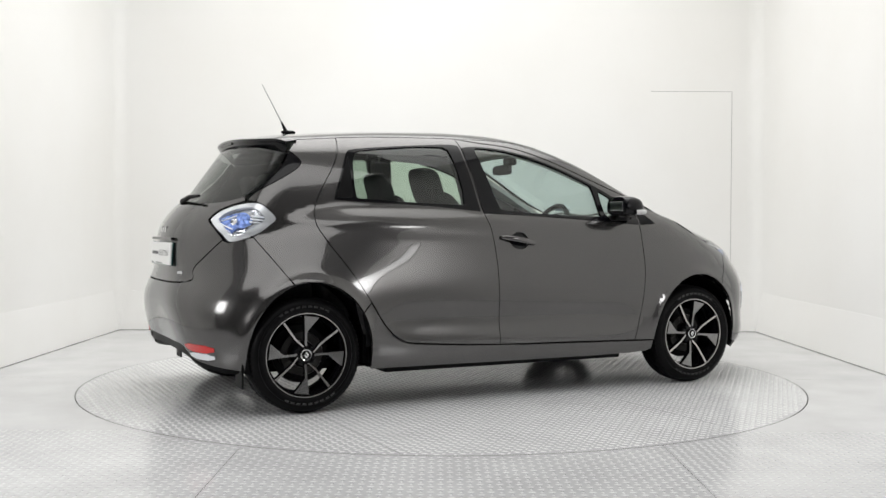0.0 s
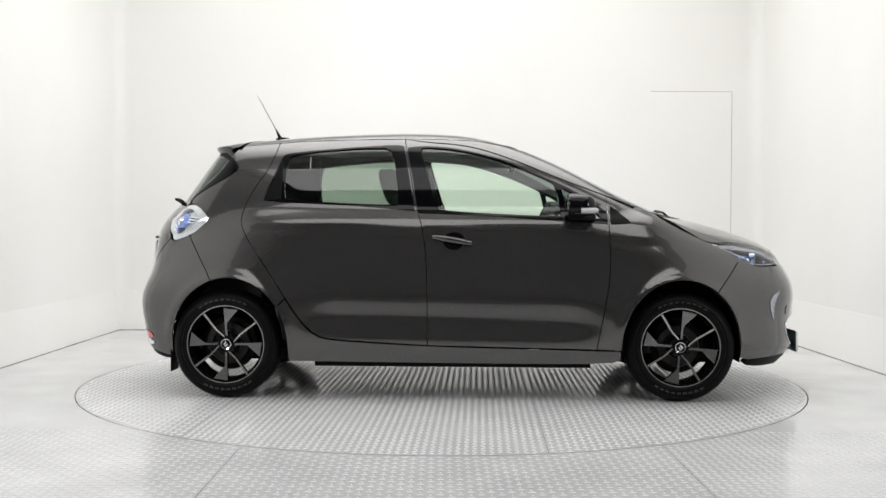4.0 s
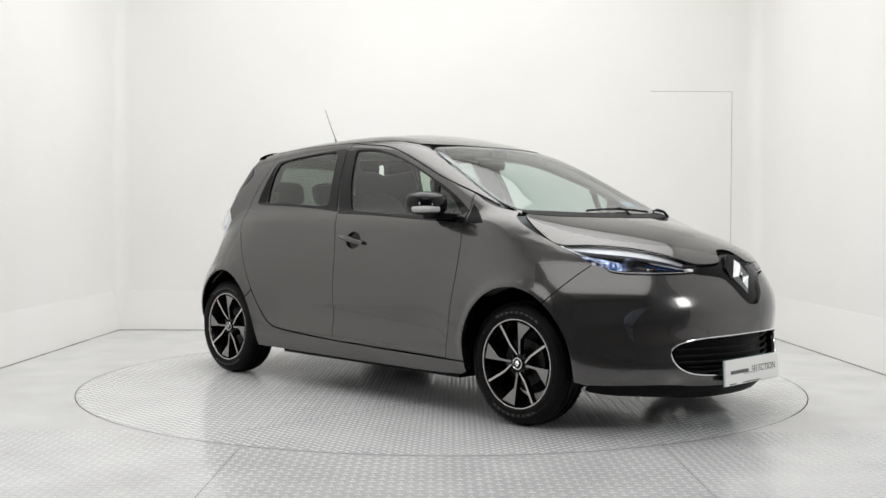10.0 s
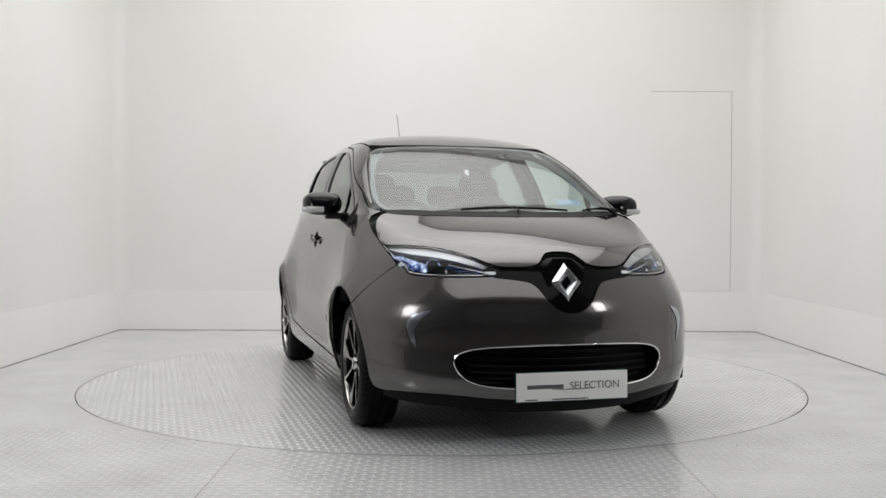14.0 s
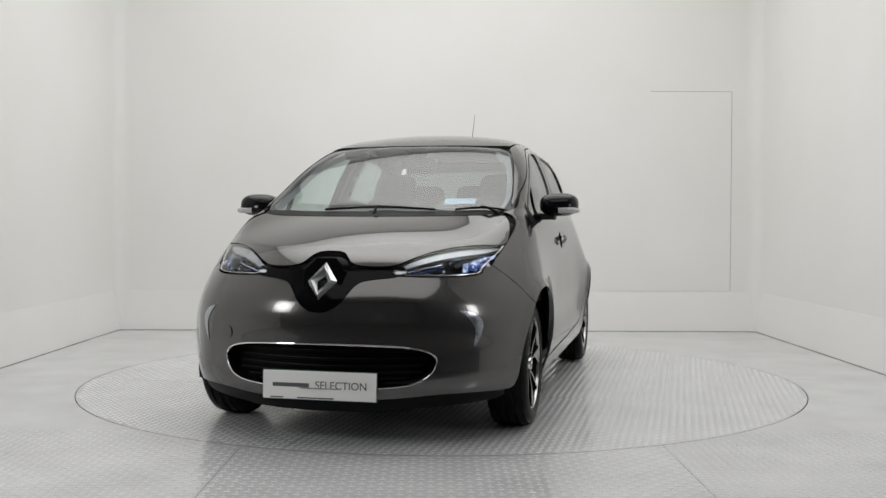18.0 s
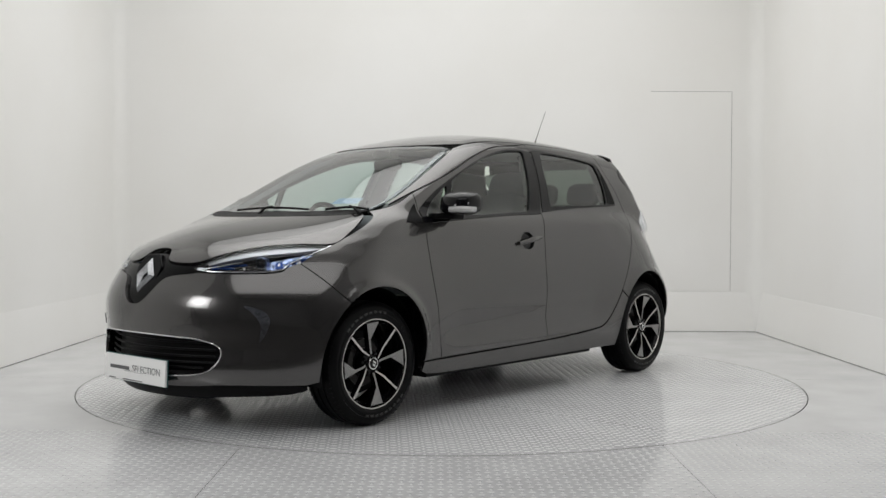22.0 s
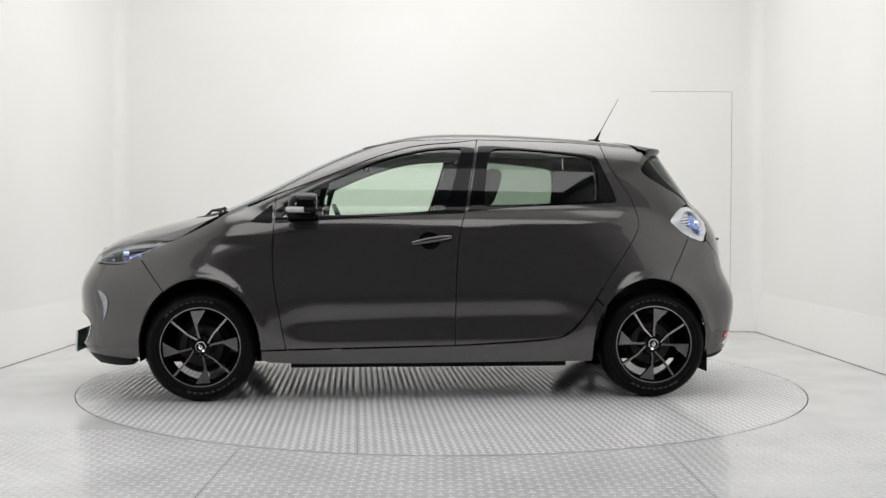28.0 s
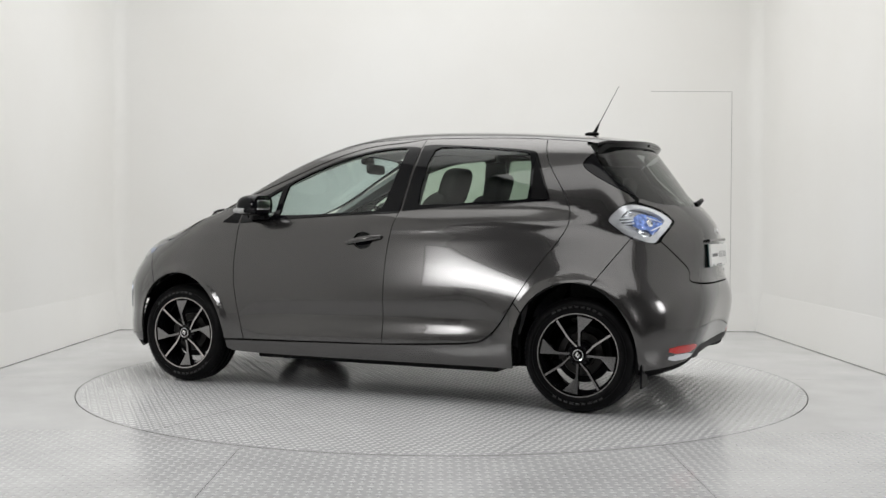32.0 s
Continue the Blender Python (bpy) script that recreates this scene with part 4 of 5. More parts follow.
sub(skin("screen_border", WSC, "front", M_BLACK, car, "black printed border of the glass", holes=(GLASS_IN,), lift=-0.004, thick=0, gap=0.001), screen)
st = [(0.33, 1.115), (0.49, 1.115), (0.49, 1.146), (0.33, 1.146)]
sub(skin("sticker", st, "front", M_STICKER, car, "pale blue paper sticker inside the glass", lift=-0.008, thick=0, gap=0, rounds=0), screen)
cowl = skin("cowl", across([(0.0, 1.066), (0.3, 1.067), (0.60, 1.078), (0.66, 1.07), (0.60, 1.045), (0.3, 1.038), (0, 1.036)]), "front", M_MATT, car, "black plastic scuttle at the foot of the windscreen", lift=0.002, thick=0.02)


def wiper(ya, yb, pivot):
    u = np.linspace(0, 1, 15)
    p = land(ya + (yb - ya) * u, 1.063 + 0.012 * np.sin(np.pi * u), "front", car_field)
    pts = list(p + slopes(p, car_field) * 0.014)
    ob = part("wiper", tube(pts, 0.006, n=8), M_MATT, car, "black flat wiper blade resting on the glass", smooth=True)
    p = land([pivot], [1.052], "front", car_field)[0]
    q = Vector(pts[7])
    sub(part("wiper_arm", tube([p, (Vector(p) + q) / 2 + Vector((0.012, 0, 0.014)), q + Vector((0.004, 0, 0.008))], 0.009, n=8, r_end=0.005), M_MATT, car, smooth=True), ob)


wiper(-0.265, 0.32, 0.02)
wiper(0.42, 0.66, 0.64)

# roof and tail
ROOF_P = [(0.418, 0.0), (0.395, 0.25), (0.345, 0.46), (0.29, 0.541, 0)] + [(x, SEAM_Y - 0.012 * abs(x + 0.4) ** 2, 0) for x in (0.15, 0.0, -0.2, -0.4, -0.6, -0.8, -1.03, -1.2, -1.258)] + [(-1.21, 0.36), (-1.165, 0.19), (-1.155, 0)]
ROOF_P = ROOF_P + [(q[0], -q[1]) + tuple(q[2:]) for q in ROOF_P[-2:0:-1]]
skin("roof", ROOF_P, "top", M_PAINT, car, grid=0.04)


def spoiler():
    ys = np.linspace(-0.572, 0.572, 49)
    top, under = [], []
    for y in ys:
        k = (abs(y) / 0.572) ** 2
        x0, x1 = -1.160 - 0.105 * k, -1.500 + 0.185 * k ** 1.6
        seam = np.linspace(x0, x1, 12)
        lim = np.maximum(seam, -1.30)
        z = land(lim, np.full(12, y * 0.955), "top", car_field)[:, 2] + (seam - lim) * 0.17
        top.append([(x, y * (1 - 0.04 * i / 11), zz) for i, (x, zz) in enumerate(zip(seam, z))])
        tx, tz = seam[-1], z[-1]
        gx = -1.325 - 0.13 * (1 - k)
        under.append([(tx, y * 0.96, tz), (tx - 0.006, y * 0.96, tz - 0.012), (tx + 0.004, y * 0.955, tz - 0.028), ((tx * 2 + gx) / 3, y * 0.955, tz - 0.050), (gx, y * 0.955, tz - 0.075)])
    for rows, name, mat, lab in ((top, "roof_spoiler", M_PAINT, ""), (under, "spoiler_underside", M_BLACK, "gloss black underside of the spoiler")):
        w = len(rows[0])
        verts = [q for r in rows for q in r]
        faces = [(i * w + j, i * w + j + 1, (i + 1) * w + j + 1, (i + 1) * w + j) for i in range(len(rows) - 1) for j in range(w - 1)]
        bm = bmesh.new()
        vs = [bm.verts.new(v) for v in verts]
        for f in faces:
            bm.faces.new([vs[i] for i in f])
        bmesh.ops.recalc_face_normals(bm, faces=bm.faces)
        if sum(f.normal.z for f in bm.faces) * (1 if mat is M_PAINT else -1) < 0:
            bmesh.ops.reverse_faces(bm, faces=bm.faces)
        ob = part(name, bm, mat, car, lab, smooth=True)
        if mat is M_PAINT:
            first = ob
        else:
            sub(ob, first)
    return first


roof_spoiler = spoiler()
sub(part("brake_light", box(bmesh.new(), -1.506, -1.495, -0.12, 0.12, 1.454, 1.468, 0.003), M_BLACK, car, "dark high-level brake light"), roof_spoiler)

lamp_pts = [(-1.408, 1.024, 0.7), (-1.482, 1.106, 0.9), (-1.550, 1.115), (-1.652, 1.079), (-1.716, 1.024, 0.5), (-1.694, 0.966), (-1.657, 0.904, 0.5), (-1.612, 0.908), (-1.487, 0.960)]


def tail_lamp(m):
    out = fan(lamp_pts, "stern")
    ob = skin("tail_lamp", out, "stern", M_CLEAR, car, "diamond-shaped clear tail lamp with blue core", lift=0.007, thick=0.0, grid=0.018, mirror=m, fine=0.012)
    A = np.array([q[:2] for q in out])
    c = A.mean(0)
    grow = lambda k, dx=0.0, dz=0.0: [((q[0] - c[0]) * k + c[0] + dx, (q[1] - c[1]) * k + c[1] + dz) + tuple(q[2:]) for q in out]
    sub(skin("chrome_ring", grow(0.985), "stern", M_SHELL, car, "bright silver border", holes=(grow(0.72, 0.0, 0.006),), lift=-0.002, thick=0.02, gap=0, grid=0.015, mirror=m, fine=0.012), ob)
    sub(skin("lamp_bowl", grow(0.98), "stern", M_SATIN, car, "silver reflector", lift=-0.028, thick=0, gap=0, mirror=m), ob)
    sub(skin("blue_core", grow(0.58, -0.035, -0.002), "stern", M_ICE, car, "blue faceted core", lift=-0.016, thick=0.006, gap=0, grid=0.016, mirror=m, fine=0.016, facet=0.004), ob)
    for k in range(3):
        z = c[1] + 0.040 - 0.015 * k
        bar = [(c[0] + 0.07, z), (c[0] + 0.17 - 0.02 * k, z - 0.012), (c[0] + 0.17 - 0.02 * k, z - 0.020), (c[0] + 0.07, z - 0.008)]
        sub(skin("light_guide", bar, "stern", M_WHITE, car, "white light bar", lift=-0.010, thick=0.008, gap=0, grid=0.02, mirror=m, rounds=0, fine=0.015), ob)
    for dz in (0.036, -0.036):
        bar = [(c[0] - 0.165, c[1] + 0.004), (c[0] - 0.155, c[1] + 0.006), (c[0] - 0.03, c[1] + dz + 0.004), (c[0] - 0.03, c[1] + dz - 0.003)]
        sub(skin("light_guide", bar, "stern", M_WHITE, car, "white chevron bar", lift=-0.009, thick=0.006, gap=0, grid=0.02, mirror=m, rounds=0, fine=0.015), ob)
    p = Vector(land([c[0] - 0.03], [c[1]], "stern", car_field)[0])
    n = Vector((-0.80, 0.58, 0.1)).normalized()
    bm = revolve([(0.0, 0.006), (0.010, 0.004), (0.018, 0.010), (0.022, 0.0), (0.022, -0.02)], 24)
    bmesh.ops.transform(bm, matrix=Matrix.Translation(p - n * 0.012) @ n.to_track_quat("Y", "Z").to_matrix().to_4x4(), verts=bm.verts)
    if m:
        bmesh.ops.scale(bm, vec=(1, -1, 1), verts=bm.verts)
        bmesh.ops.reverse_faces(bm, faces=bm.faces)
    sub(part("bulb_ring", bm, M_CHROME, car, smooth=True), ob)


for side in (False, True):
    tail_lamp(side)

SEAM_H = fan([(-1.679, 0.915, 0), (-1.760, 0.828), (-1.817, 0.755)], "stern") + fan([(0.54, 0.699), (0.36, 0.683), (0.0, 0.681)], "stern", "rear")
GLASS_LOW = fan([(-1.556, 1.147, 0)], "stern") + fan([(0.46, 1.118), (0.25, 1.110), (0.0, 1.108)], "stern", "rear")
gate = [q for q in GLASS_LOW[::-1]] + fan([(-1.56, 1.122, 0), (-1.660, 1.083), (-1.724, 1.022, 0.5), (-1.700, 0.962)], "stern") + SEAM_H
tailgate = skin("tailgate", across(gate), "stern", M_PAINT, car, grid=0.022)
RG = fan([(-1.556, 1.150, 0), (-1.391, 1.288), (-1.330, 1.385, 0)], "stern")
rg = GLASS_LOW[:0:-1] + RG + [(RG[-1][0] * 0.7, 1.425), (RG[-1][0] * 0.35, 1.44), (0, 1.445)]
sub(skin("rear_window", across(rg), "stern", M_BACKGLASS, car, "dark tinted rear window", lift=-0.002, thick=0, gap=0.0), tailgate)
for m in (False, True):
    blk = [(-1.552, 1.150, 0.4), (-1.391, 1.280), (-1.322, 1.385, 0), (-1.306, 1.388, 0), (-1.258, 1.338), (-1.284, 1.298), (-1.401, 1.229), (-1.509, 1.171)]
    skin("rear_pillar_trim", blk, "side", M_BLACK, car, "gloss black fin beside the rear window", lift=0.001, thick=0.008, mirror=m)
    refl = fan([(0.715, 0.370), (0.47, 0.374), (0.550, 0.292), (0.700, 0.286)], "stern", "rear")
    r0, r1, r2, r3 = [np.array(q[:2]) for q in refl]
    mid_a, mid_b = r0 * 0.45 + r3 * 0.55, r1 * 0.45 + r2 * 0.55
    fogl = skin("rear_fog_lamp", [tuple(q) for q in (r0, r1, mid_b, mid_a)], "stern", M_RED, car, "red rear fog lamp", lift=0.003, thick=0.008, mirror=m, rounds=1)
    skin("reversing_lamp", [tuple(q) for q in (mid_a, mid_b, r2, r3)], "stern", M_WHITE, car, "clear reversing lamp", lift=0.003, thick=0.008, mirror=m, rounds=1)
PAINT_END = [(0.0, 0.352), (0.30, 0.354), (0.45, 0.358), (0.53, 0.292), (0.655, 0.262)]
low = fan(PAINT_END, "stern", "rear") + fan([(-1.63, 0.235, 0)], "stern")
rear = low + fan(arch(R_AX, 107, 190)[:0:-1], "stern") + fan(SEAM_REAR + [(-1.655, 0.899, 0)], "stern") + [(q[0], q[1] - 0.004) + tuple(q[2:]) for q in SEAM_H]
rear_bumper = skin("rear_bumper", across(rear), "stern", M_PAINT, car, grid=0.022)
val = [(0.0, 0.300), (0.28, 0.300)] + fan([(0.45, 0.292), (0.56, 0.255), (0.66, 0.225)], "stern", "rear") + fan([(-1.64, 0.205)], "stern") + low[::-1]
skin("rear_valance", across(val), "stern", M_MATT, car, "black plastic lower valance", lift=-0.010, thick=0.03)

# tailgate fittings
sub(part("tailgate_handle", box(bmesh.new(), -1.880, -1.860, -0.26, 0.26, 0.908, 0.924, 0.006), M_BLACK, car, "dark lip above the plate"), tailgate)
for k in range(3):
    bm = tube([(-1.870, 0.055 - 0.055 * k, 0.955), (-1.870, 0.028 - 0.055 * k, 0.955), (-1.864, 0.055 - 0.055 * k, 0.982), (-1.864, 0.028 - 0.055 * k, 0.982)], 0.0035, n=6)
    sub(part("badge_letter", bm, M_CHROME, car, "small chrome badge mark"), tailgate)
sub(skin("badge_tag", fan([(0.335, 0.742), (0.40, 0.742), (0.40, 0.727), (0.335, 0.727)], "stern", "rear"), "stern", M_SATIN, car, "small silver tag", lift=0.003, thick=0.006, gap=0, mirror=True, rounds=0, grid=0.012, fine=0.012), tailgate)
w = [(-1.752, 0.0, 1.118), (-1.762, -0.02, 1.128), (-1.755, -0.16, 1.150), (-1.735, -0.30, 1.152)]
wipe = sub(part("rear_wiper", tube(w, 0.020, n=8, r_end=0.009), M_MATT, car, "black rear wiper arm", smooth=True), tailgate)

bm = tube([(-1.135, 0, 1.548), (-1.150, 0, 1.575), (-1.168, 0, 1.612)], 0.014, n=10, r_end=0.005)
ant = part("antenna", bm, M_MATT, car, "thin black whip antenna on the roof", smooth=True)
sub(part("whip", tube([(-1.166, 0, 1.608), (-1.288, 0, 1.832)], 0.0026, n=6, r_end=0.0014), M_MATT, car, smooth=True), ant)
bm = pillow(-1.125, 0, 1.552, 0.045, 0.018, 0.012, e=0.8)
sub(part("antenna_foot", bm, M_MATT, car, smooth=True), ant)

# underside
part("underbody", box(bmesh.new(), -1.62, 1.66, -0.50, 0.50, 0.185, 0.24, 0.01), M_MATT, car, "dark flat underside")
part("battery_tray", box(bmesh.new(), -0.80, 0.80, -0.72, 0.72, 0.175, 0.235, 0.01), M_MATT, car, "dark battery tray under the floor")
# unseen boxes, added to stop light coming through the body gaps
part("light_block", box(bmesh.new(), 0.82, 0.94, -0.76, 0.76, 0.24, 0.62, 0.01), M_MATT, car)
part("rear_light_block", box(bmesh.new(), -0.95, -0.85, -0.76, 0.76, 0.24, 0.60, 0.01), M_MATT, car)
part("rear_axle", tube([(-1.294, -0.6, 0.29), (-1.294, 0.6, 0.29)], 0.035), M_MATT, car)

# ---- cabin inside ----
part("cabin_floor", box(bmesh.new(), -1.55, 1.05, -0.60, 0.60, 0.26, 0.32, 0.02), M_MATT, car)
skin("headlining", [(0.36, -0.53), (0.36, 0.53), (-1.25, 0.53), (-1.25, -0.53)], "top", M_LINER, car, "light grey headlining", lift=-0.045, thick=0, rounds=1, grid=0.06)
for m in (False, True):
    skin("door_card", [(-0.95, 0.40, 0), (-1.15, 1.08, 0), (0.84, 1.02, 0), (0.80, 0.36, 0)], "side", M_DASH, car, lift=-0.06, thick=0, mirror=m, rounds=0, grid=0.06)
    # unseen dark panels, added to shut off light behind the door gaps
    for px in ((0.80, 0.80, 0.985, 0.965), (-0.80, -0.80, -1.02, -0.965)):
        skin("inner_light_block", [(px[0], 0.33, 0), (px[1], 0.98, 0), (px[2], 0.98, 0), (px[3], 0.33, 0)], "side", M_MATT, car, lift=-0.03, thick=0, mirror=m, rounds=0, grid=0.06)
    skin("pillar_lining", [(-0.30, 1.10, 0), (-0.35, 1.46, 0), (-0.20, 1.45, 0), (-0.11, 1.09, 0)], "side", M_DASH, car, lift=-0.035, thick=0.02, mirror=m, rounds=1)
    skin("rear_pillar_lining", [(-1.50, 1.05, 0), (-1.30, 1.40, 0), (-0.97, 1.42, 0), (-1.0, 1.05, 0)], "side", M_DASH, car, lift=-0.035, thick=0.02, mirror=m, rounds=1)
for m in (False, True):
    skin("screen_pillar_lining", CANT_RAIL, "side", M_LINER, car, "grey plastic lining of the roof rail", lift=-0.030, thick=0.03, gap=-0.01, mirror=m, grid=0.05, rounds=1)
part("parcel_shelf", box(bmesh.new(), -1.62, -1.18, -0.50, 0.50, 1.02, 1.05, 0.01), M_DASH, car)
part("boot_lining", box(bmesh.new(), -1.66, -1.15, -0.52, 0.52, 0.45, 1.0, 0.03), M_DASH, car)
dash = part("dashboard", pillow(0.86, 0, 0.90, 0.25, 0.67, 0.15, e=0.45, n=32, m=14), M_DASH, car, "grey plastic dashboard", smooth=True)
sub(part("instrument_hood", pillow(0.72, -0.36, 1.02, 0.09, 0.17, 0.05, e=0.6), M_MATT, car, smooth=True), dash)
sub(part("centre_screen", box(bmesh.new(), 0.60, 0.64, -0.11, 0.11, 0.84, 1.0, 0.01), M_BLACK, car), dash)
# right-hand steering wheel
ring = [Vector((0, 0.185 * math.cos(i * math.tau / 36), 0.185 * math.sin(i * math.tau / 36))) for i in range(36)]
sw = Matrix.Translation((0.50, -0.36, 0.955)) @ Matrix.Rotation(radians(24), 4, "Y")
wheel_ring = part("steering_wheel", tube([sw @ q for q in ring], 0.016, n=10, closed=True), M_MATT, car, "black three-spoke steering wheel", smooth=True)
for a in (0, 180, 270):
    q = Vector((0.02, 0.175 * math.cos(radians(a)), 0.175 * math.sin(radians(a))))
    sub(part("steering_spoke", tube([sw @ Vector((0.03, 0, 0)), sw @ q], 0.017, n=8), M_MATT, car, smooth=True), wheel_ring)
sub(part("steering_hub", pillow(0.525, -0.36, 0.945, 0.03, 0.075, 0.075, e=0.7), M_MATT, car, smooth=True), wheel_ring)
part("interior_mirror", pillow(0.36, 0.0, 1.365, 0.018, 0.115, 0.033, e=0.5), M_MATT, car, "interior rear-view mirror", smooth=True)
part("mirror_stalk", pillow(0.42, 0.0, 1.425, 0.03, 0.06, 0.028, e=0.6), M_MATT, car, smooth=True)


def front_seat(y):
    s = new("front_seat")
    s.parent, s.location = car, OFF
    s["label"] = "dark grey cloth bucket seat with built-in headrest"
    part("seat_cushion", pillow(0.12, y, 0.56, 0.27, 0.25, 0.10, e=0.5), M_CLOTH, s, smooth=True)
    part("seat_backrest", pillow(-0.20, y, 0.90, 0.085, 0.255, 0.30, e=0.5, lean=0.42, taper=0.25), M_CLOTH, s, smooth=True)
    part("headrest", pillow(-0.375, y, 1.225, 0.065, 0.135, 0.115, e=0.55, lean=0.30), M_CLOTH, s, smooth=True)
    part("seat_neck", pillow(-0.33, y, 1.12, 0.06, 0.12, 0.10, e=0.6, lean=0.3), M_CLOTH, s, smooth=True)


front_seat(0.36)
front_seat(-0.36)
bench = part("rear_bench", pillow(-0.86, 0, 0.55, 0.26, 0.62, 0.10, e=0.4, n=32), M_CLOTH, car, "dark grey cloth rear bench", smooth=True)
sub(part("bench_backrest", pillow(-1.13, 0, 0.83, 0.085, 0.60, 0.29, e=0.4, lean=0.35, n=32), M_CLOTH, car, smooth=True), bench)
for y in (-0.36, 0.0, 0.36):
    hr = sub(part("rear_headrest", pillow(-1.25, y, 1.215, 0.045, 0.13, 0.082, e=0.6, lean=0.2), M_CLOTH, car, "dark cloth headrest on two steel posts", smooth=True), bench)
    for d in (-0.05, 0.05):
        sub(part("headrest_post", tube([(-1.215, y + d, 1.08), (-1.245, y + d, 1.19)], 0.006, n=8), M_STEEL, car, smooth=True), bench)

# ---- wheels ----
wheel = new("wheel")
wheel.parent = car
wheel["label"] = "alloy wheel with machined faces and black pockets"
prof = [(0.206, -0.095), (0.226, -0.100), (0.262, -0.101), (0.288, -0.092), (0.301, -0.076), (0.307, -0.060), (0.308, -0.046), (0.300, -0.045), (0.300, -0.037), (0.3085, -0.036), (0.3095, -0.005), (0.301, -0.004), (0.301, 0.004), (0.3095, 0.005), (0.3085, 0.036), (0.300, 0.037), (0.300, 0.045), (0.308, 0.046), (0.307, 0.060), (0.301, 0.076), (0.292, 0.088), (0.284, 0.094), (0.272, 0.100), (0.266, 0.1015), (0.264, 0.0985), (0.250, 0.0985), (0.248, 0.101), (0.236, 0.100), (0.226, 0.097), (0.218, 0.088)]
part("tyre", revolve(prof, 96), M_TYRE, wheel, "black road tyre", smooth=True)
# tread blocks on the shoulders
bm = bmesh.new()
for i in range(72):
    a = i * math.tau / 72
    for y0, y1 in ((0.050, 0.082), (-0.082, -0.050)):
        vs = []
        for rr in (0.298, 0.3095):
            for da in (-0.016, 0.016):
                for y in (y0, y1):
                    k = rr - (0.009 if abs(y) > 0.06 else 0.0)
                    vs.append(bm.verts.new((k * math.sin(a + da), y, k * math.cos(a + da))))
        for f in ((0, 1, 3, 2), (4, 6, 7, 5), (0, 4, 5, 1), (2, 3, 7, 6), (0, 2, 6, 4), (1, 5, 7, 3)):
            bm.faces.new([vs[j] for j in f])
bmesh.ops.recalc_face_normals(bm, faces=bm.faces)
tagged(part("tread_block_ring", bm, M_TYRE, wheel), "rubber tread blocks", kind="stuff")
bm = bmesh.new()
for a0 in (-34, 146):
    for k in range(9):
        a1, a2 = radians(a0 + 7.4 * k), radians(a0 + 7.4 * k + 4.6)
        quad = [(0.252, a1), (0.262, a1), (0.262, (a1 + a2) / 2), (0.262, a2), (0.252, a2), (0.252, (a1 + a2) / 2)]
        lo = [bm.verts.new((r * math.sin(a), 0.0985, r * math.cos(a))) for r, a in quad]
        hi = [bm.verts.new((r * math.sin(a), 0.1012, r * math.cos(a))) for r, a in quad]
        bm.faces.new(hi)
        for i in range(6):
            bm.faces.new((lo[i], lo[(i + 1) % 6], hi[(i + 1) % 6], hi[i]))
bmesh.ops.recalc_face_normals(bm, faces=bm.faces)
tagged(part("sidewall_print", bm, M_PRINT, wheel), "raised plain bars round the tyre wall", kind="stuff")
part("rim_barrel", revolve([(0.206, -0.09), (0.200, -0.05), (0.196, 0.02), (0.204, 0.066), (0.210, 0.080)], 72), M_RIM, wheel, smooth=True)
part("rim_edge", revolve([(0.214, 0.072), (0.2155, 0.088), (0.218, 0.0935), (0.2235, 0.094), (0.2265, 0.090), (0.221, 0.080)], 96), M_FACED, wheel, "machined rim edge", smooth=True)
# black disc added behind the spokes in place of the shade there
part("shade_disc", revolve([(0.0, -0.034), (0.150, -0.034), (0.158, -0.026)], 48), M_MATT, wheel, smooth=True)
part("brake_disc", revolve([(0.0, -0.015), (0.118, -0.015), (0.120, -0.004), (0.116, 0.005), (0.075, 0.006), (0.072, 0.016), (0.0, 0.018)], 64), M_STEEL, wheel, "bare steel brake disc", smooth=True)
arc = [radians(32 + 9 * k) for k in range(9)]
bm = prism([(0.126 * math.sin(a), 0.126 * math.cos(a)) for a in arc] + [(0.086 * math.sin(a), 0.086 * math.cos(a)) for a in arc[::-1]], "y", -0.012, 0.028)
bmesh.ops.bevel(bm, geom=bm.edges[:], offset=0.004, segments=1, affect="EDGES")
part("brake_caliper", bm, M_STEEL, wheel)


def dish(r):
    return 0.068 + 0.020 * (r / 0.2)


def polar(r, a):
    return r * math.sin(radians(a)), r * math.cos(radians(a))


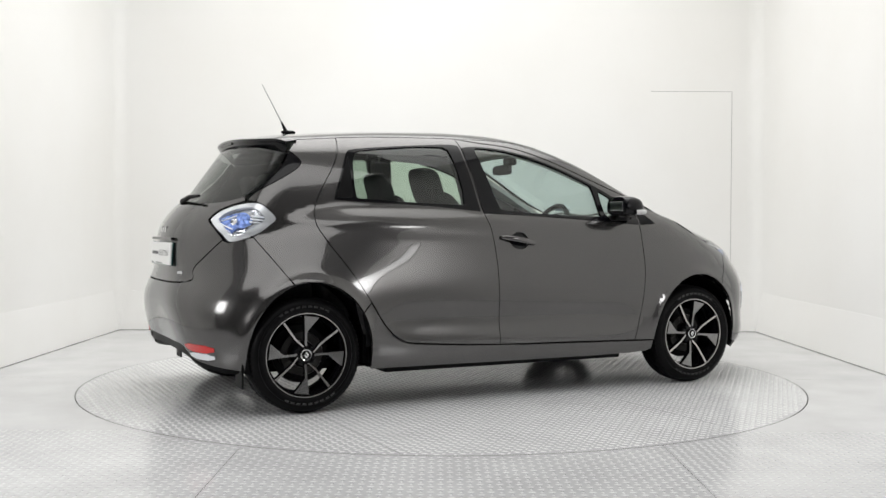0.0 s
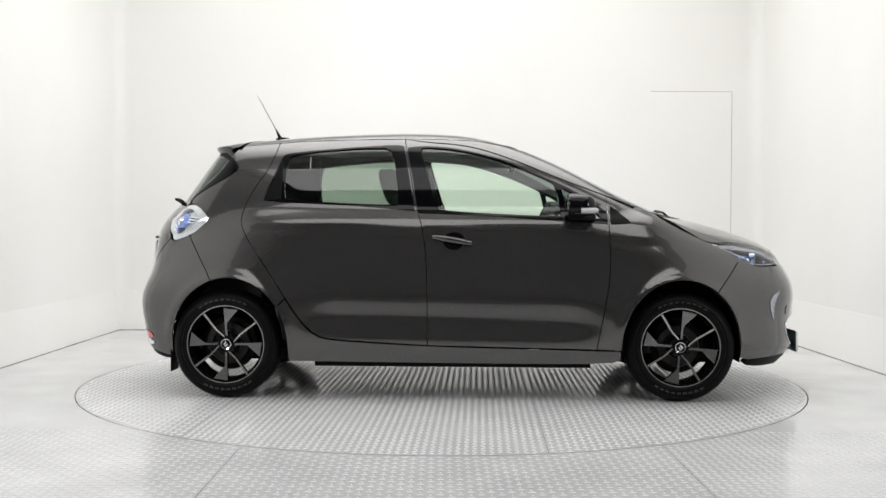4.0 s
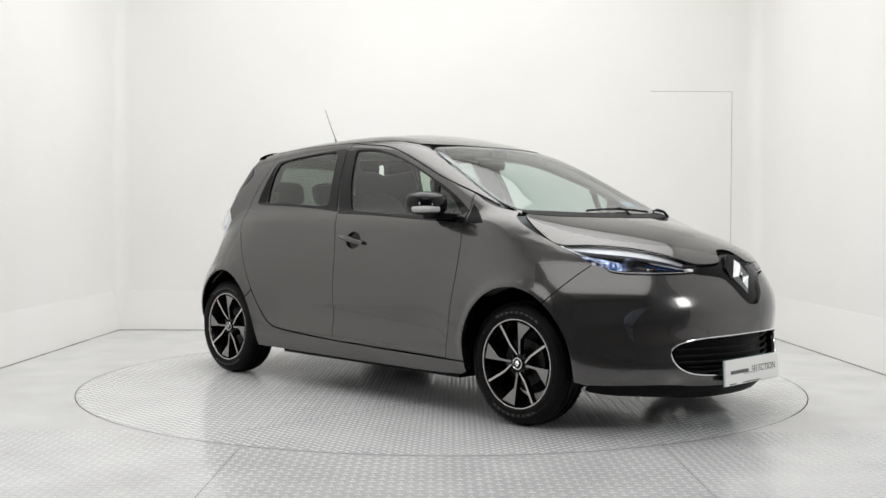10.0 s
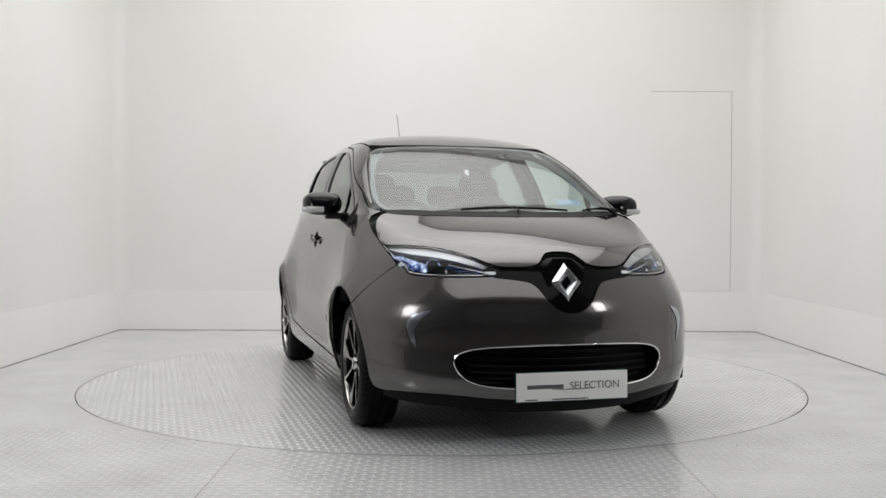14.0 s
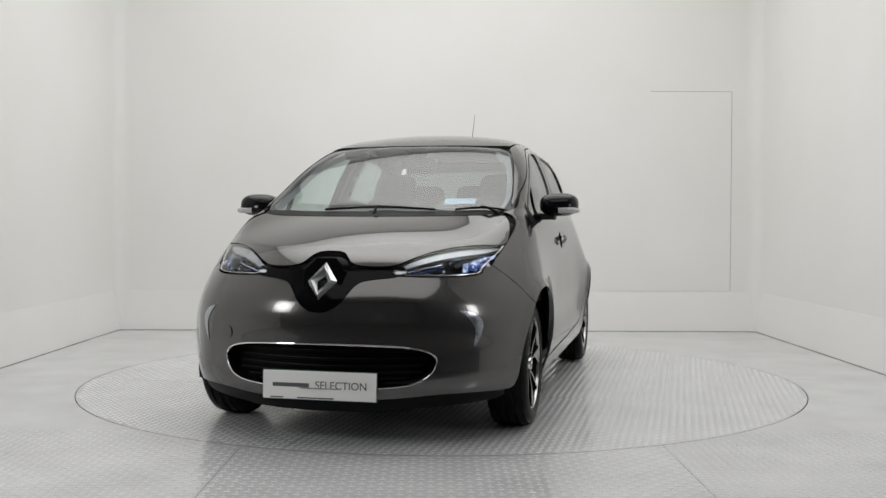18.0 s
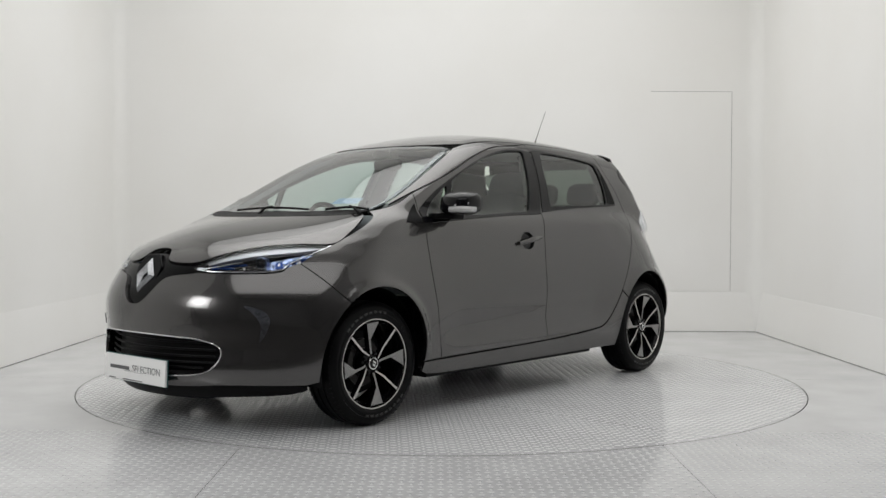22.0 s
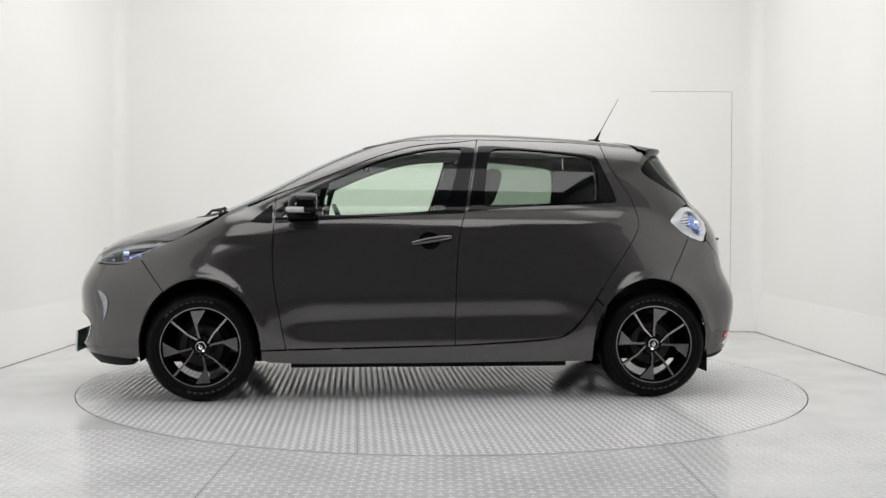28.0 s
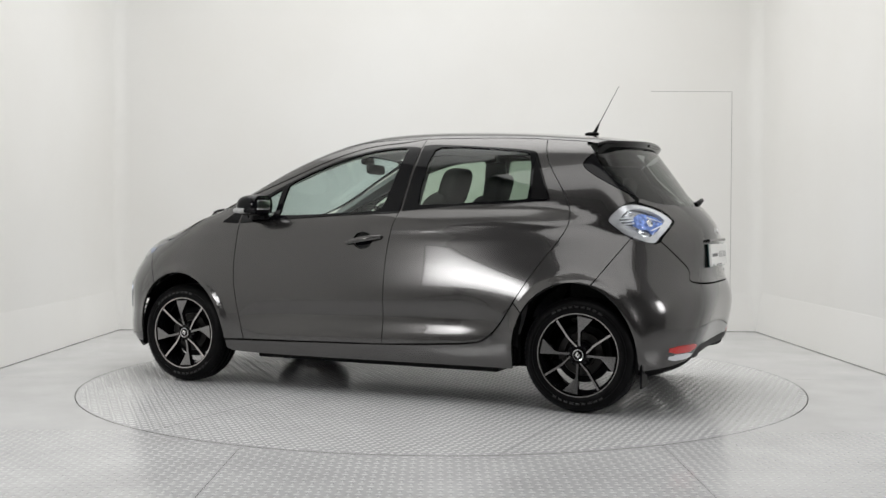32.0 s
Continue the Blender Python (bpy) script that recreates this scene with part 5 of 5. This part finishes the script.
THIN = [(0.045, -16), (0.045, -4), (0.100, -25.5), (0.213, -28.2), (0.213, -31.4), (0.100, -31.5)]
BLADE = [(0.045, 2), (0.055, 0), (0.120, 2.2), (0.213, 2.4), (0.213, 26.0), (0.170, 20.0), (0.125, 9.0), (0.080, 9.5), (0.045, 17)]
for q in range(4):
    for pts, nm in ((THIN, "spoke"), (BLADE, "blade_spoke")):
        # seen from outside, angles run clockwise from the top
        P = [(-polar(r, a + 90 * q)[0], polar(r, a + 90 * q)[1], dish(r)) for r, a in pts]
        for depth0, depth1, mat, shrink, name, lab in ((-0.030, -0.001, M_RIM, 1.0, nm, "black spoke"), (-0.001, 0.0012, M_FACED if nm == "spoke" else M_GREYFACE, 0.93 if nm == "spoke" else 0.95, nm + "_face", "machined silver face")):
            cx, cz = sum(v[0] for v in P) / len(P), sum(v[1] for v in P) / len(P)
            bm = bmesh.new()
            rows = []
            for d in (depth0, depth1):
                k = 1.0 if d == depth0 and mat is M_RIM else shrink
                rows.append([bm.verts.new((cx + (x - cx) * (k if nm != "spoke" else 1) , y + d, cz + (z - cz) * (k if nm != "spoke" else 1))) for x, z, y in P])
            bm.faces.new(rows[0])
            bm.faces.new(rows[1][::-1])
            n = len(P)
            for i in range(n):
                bm.faces.new((rows[0][i], rows[1][i], rows[1][(i + 1) % n], rows[0][(i + 1) % n]))
            bmesh.ops.recalc_face_normals(bm, faces=bm.faces)
            part(name, bm, mat, wheel, lab)
    x, z = polar(0.052, 45 + 90 * q)
    bm = revolve([(0.0, 0.076), (0.007, 0.075), (0.009, 0.070), (0.009, 0.05)], 12)
    bmesh.ops.translate(bm, vec=(x, 0, z), verts=bm.verts)
    part("wheel_bolt", bm, M_RIM, wheel)
part("wheel_hub", revolve([(0.0, 0.062), (0.060, 0.060), (0.066, 0.05), (0.066, 0.0)], 40), M_RIM, wheel, smooth=True)
part("hub_cap", revolve([(0.0, 0.084), (0.022, 0.083), (0.029, 0.079), (0.031, 0.06)], 32), M_RIM, wheel, "black centre cap", smooth=True)
part("cap_ring", revolve([(0.026, 0.082), (0.0295, 0.083), (0.032, 0.079), (0.0325, 0.06)], 36), M_CHROME, wheel, smooth=True)
bm = bmesh.new()
ot, it = ((0, 0.018), (0.013, 0), (0, -0.018), (-0.013, 0)), ((0, 0.007), (0.005, 0), (0, -0.007), (-0.005, 0))
lo = [bm.verts.new((x, 0.085, z)) for x, z in ot]
li = [bm.verts.new((x, 0.087, z)) for x, z in it]
for i in range(4):
    bm.faces.new((lo[i], lo[(i + 1) % 4], li[(i + 1) % 4], li[i]))
bmesh.ops.recalc_face_normals(bm, faces=bm.faces)
part("cap_mark", bm, M_CHROME, wheel, "plain chrome diamond")
wheel.matrix_basis = Matrix.Translation(OFF) @ pose(AXLES[0], 0.738, HUB_Z, 0, 18, 0)
copy_thing(wheel, Matrix.Translation(OFF) @ pose(AXLES[1], 0.738, HUB_Z, 0, 3, 0))
copy_thing(wheel, Matrix.Translation(OFF) @ pose(AXLES[0], -0.738, HUB_Z, 0, 0, 180))
copy_thing(wheel, Matrix.Translation(OFF) @ pose(AXLES[1], -0.738, HUB_Z, 0, 6, 180))


def motions():
    turns = ((0.0, 26.44), (3.5, 1.30), (6.0, -16.77), (9.0, -38.44), (12.0, -59.86), (14.5, -78.21), (16.5, -93.07), (19.0, -110.44), (21.0, -124.49), (23.0, -138.71), (28.0, -175.34), (32.0, -204.67))
    rows = [(t, pose(0, 0, 0, 0, 0, a)) for t, a in turns]
    walk(car, rows)
    walk(turntable, [(t, pose(TABLE_X, 0, 0, 0, 0, a)) for t, a in turns])


motions()
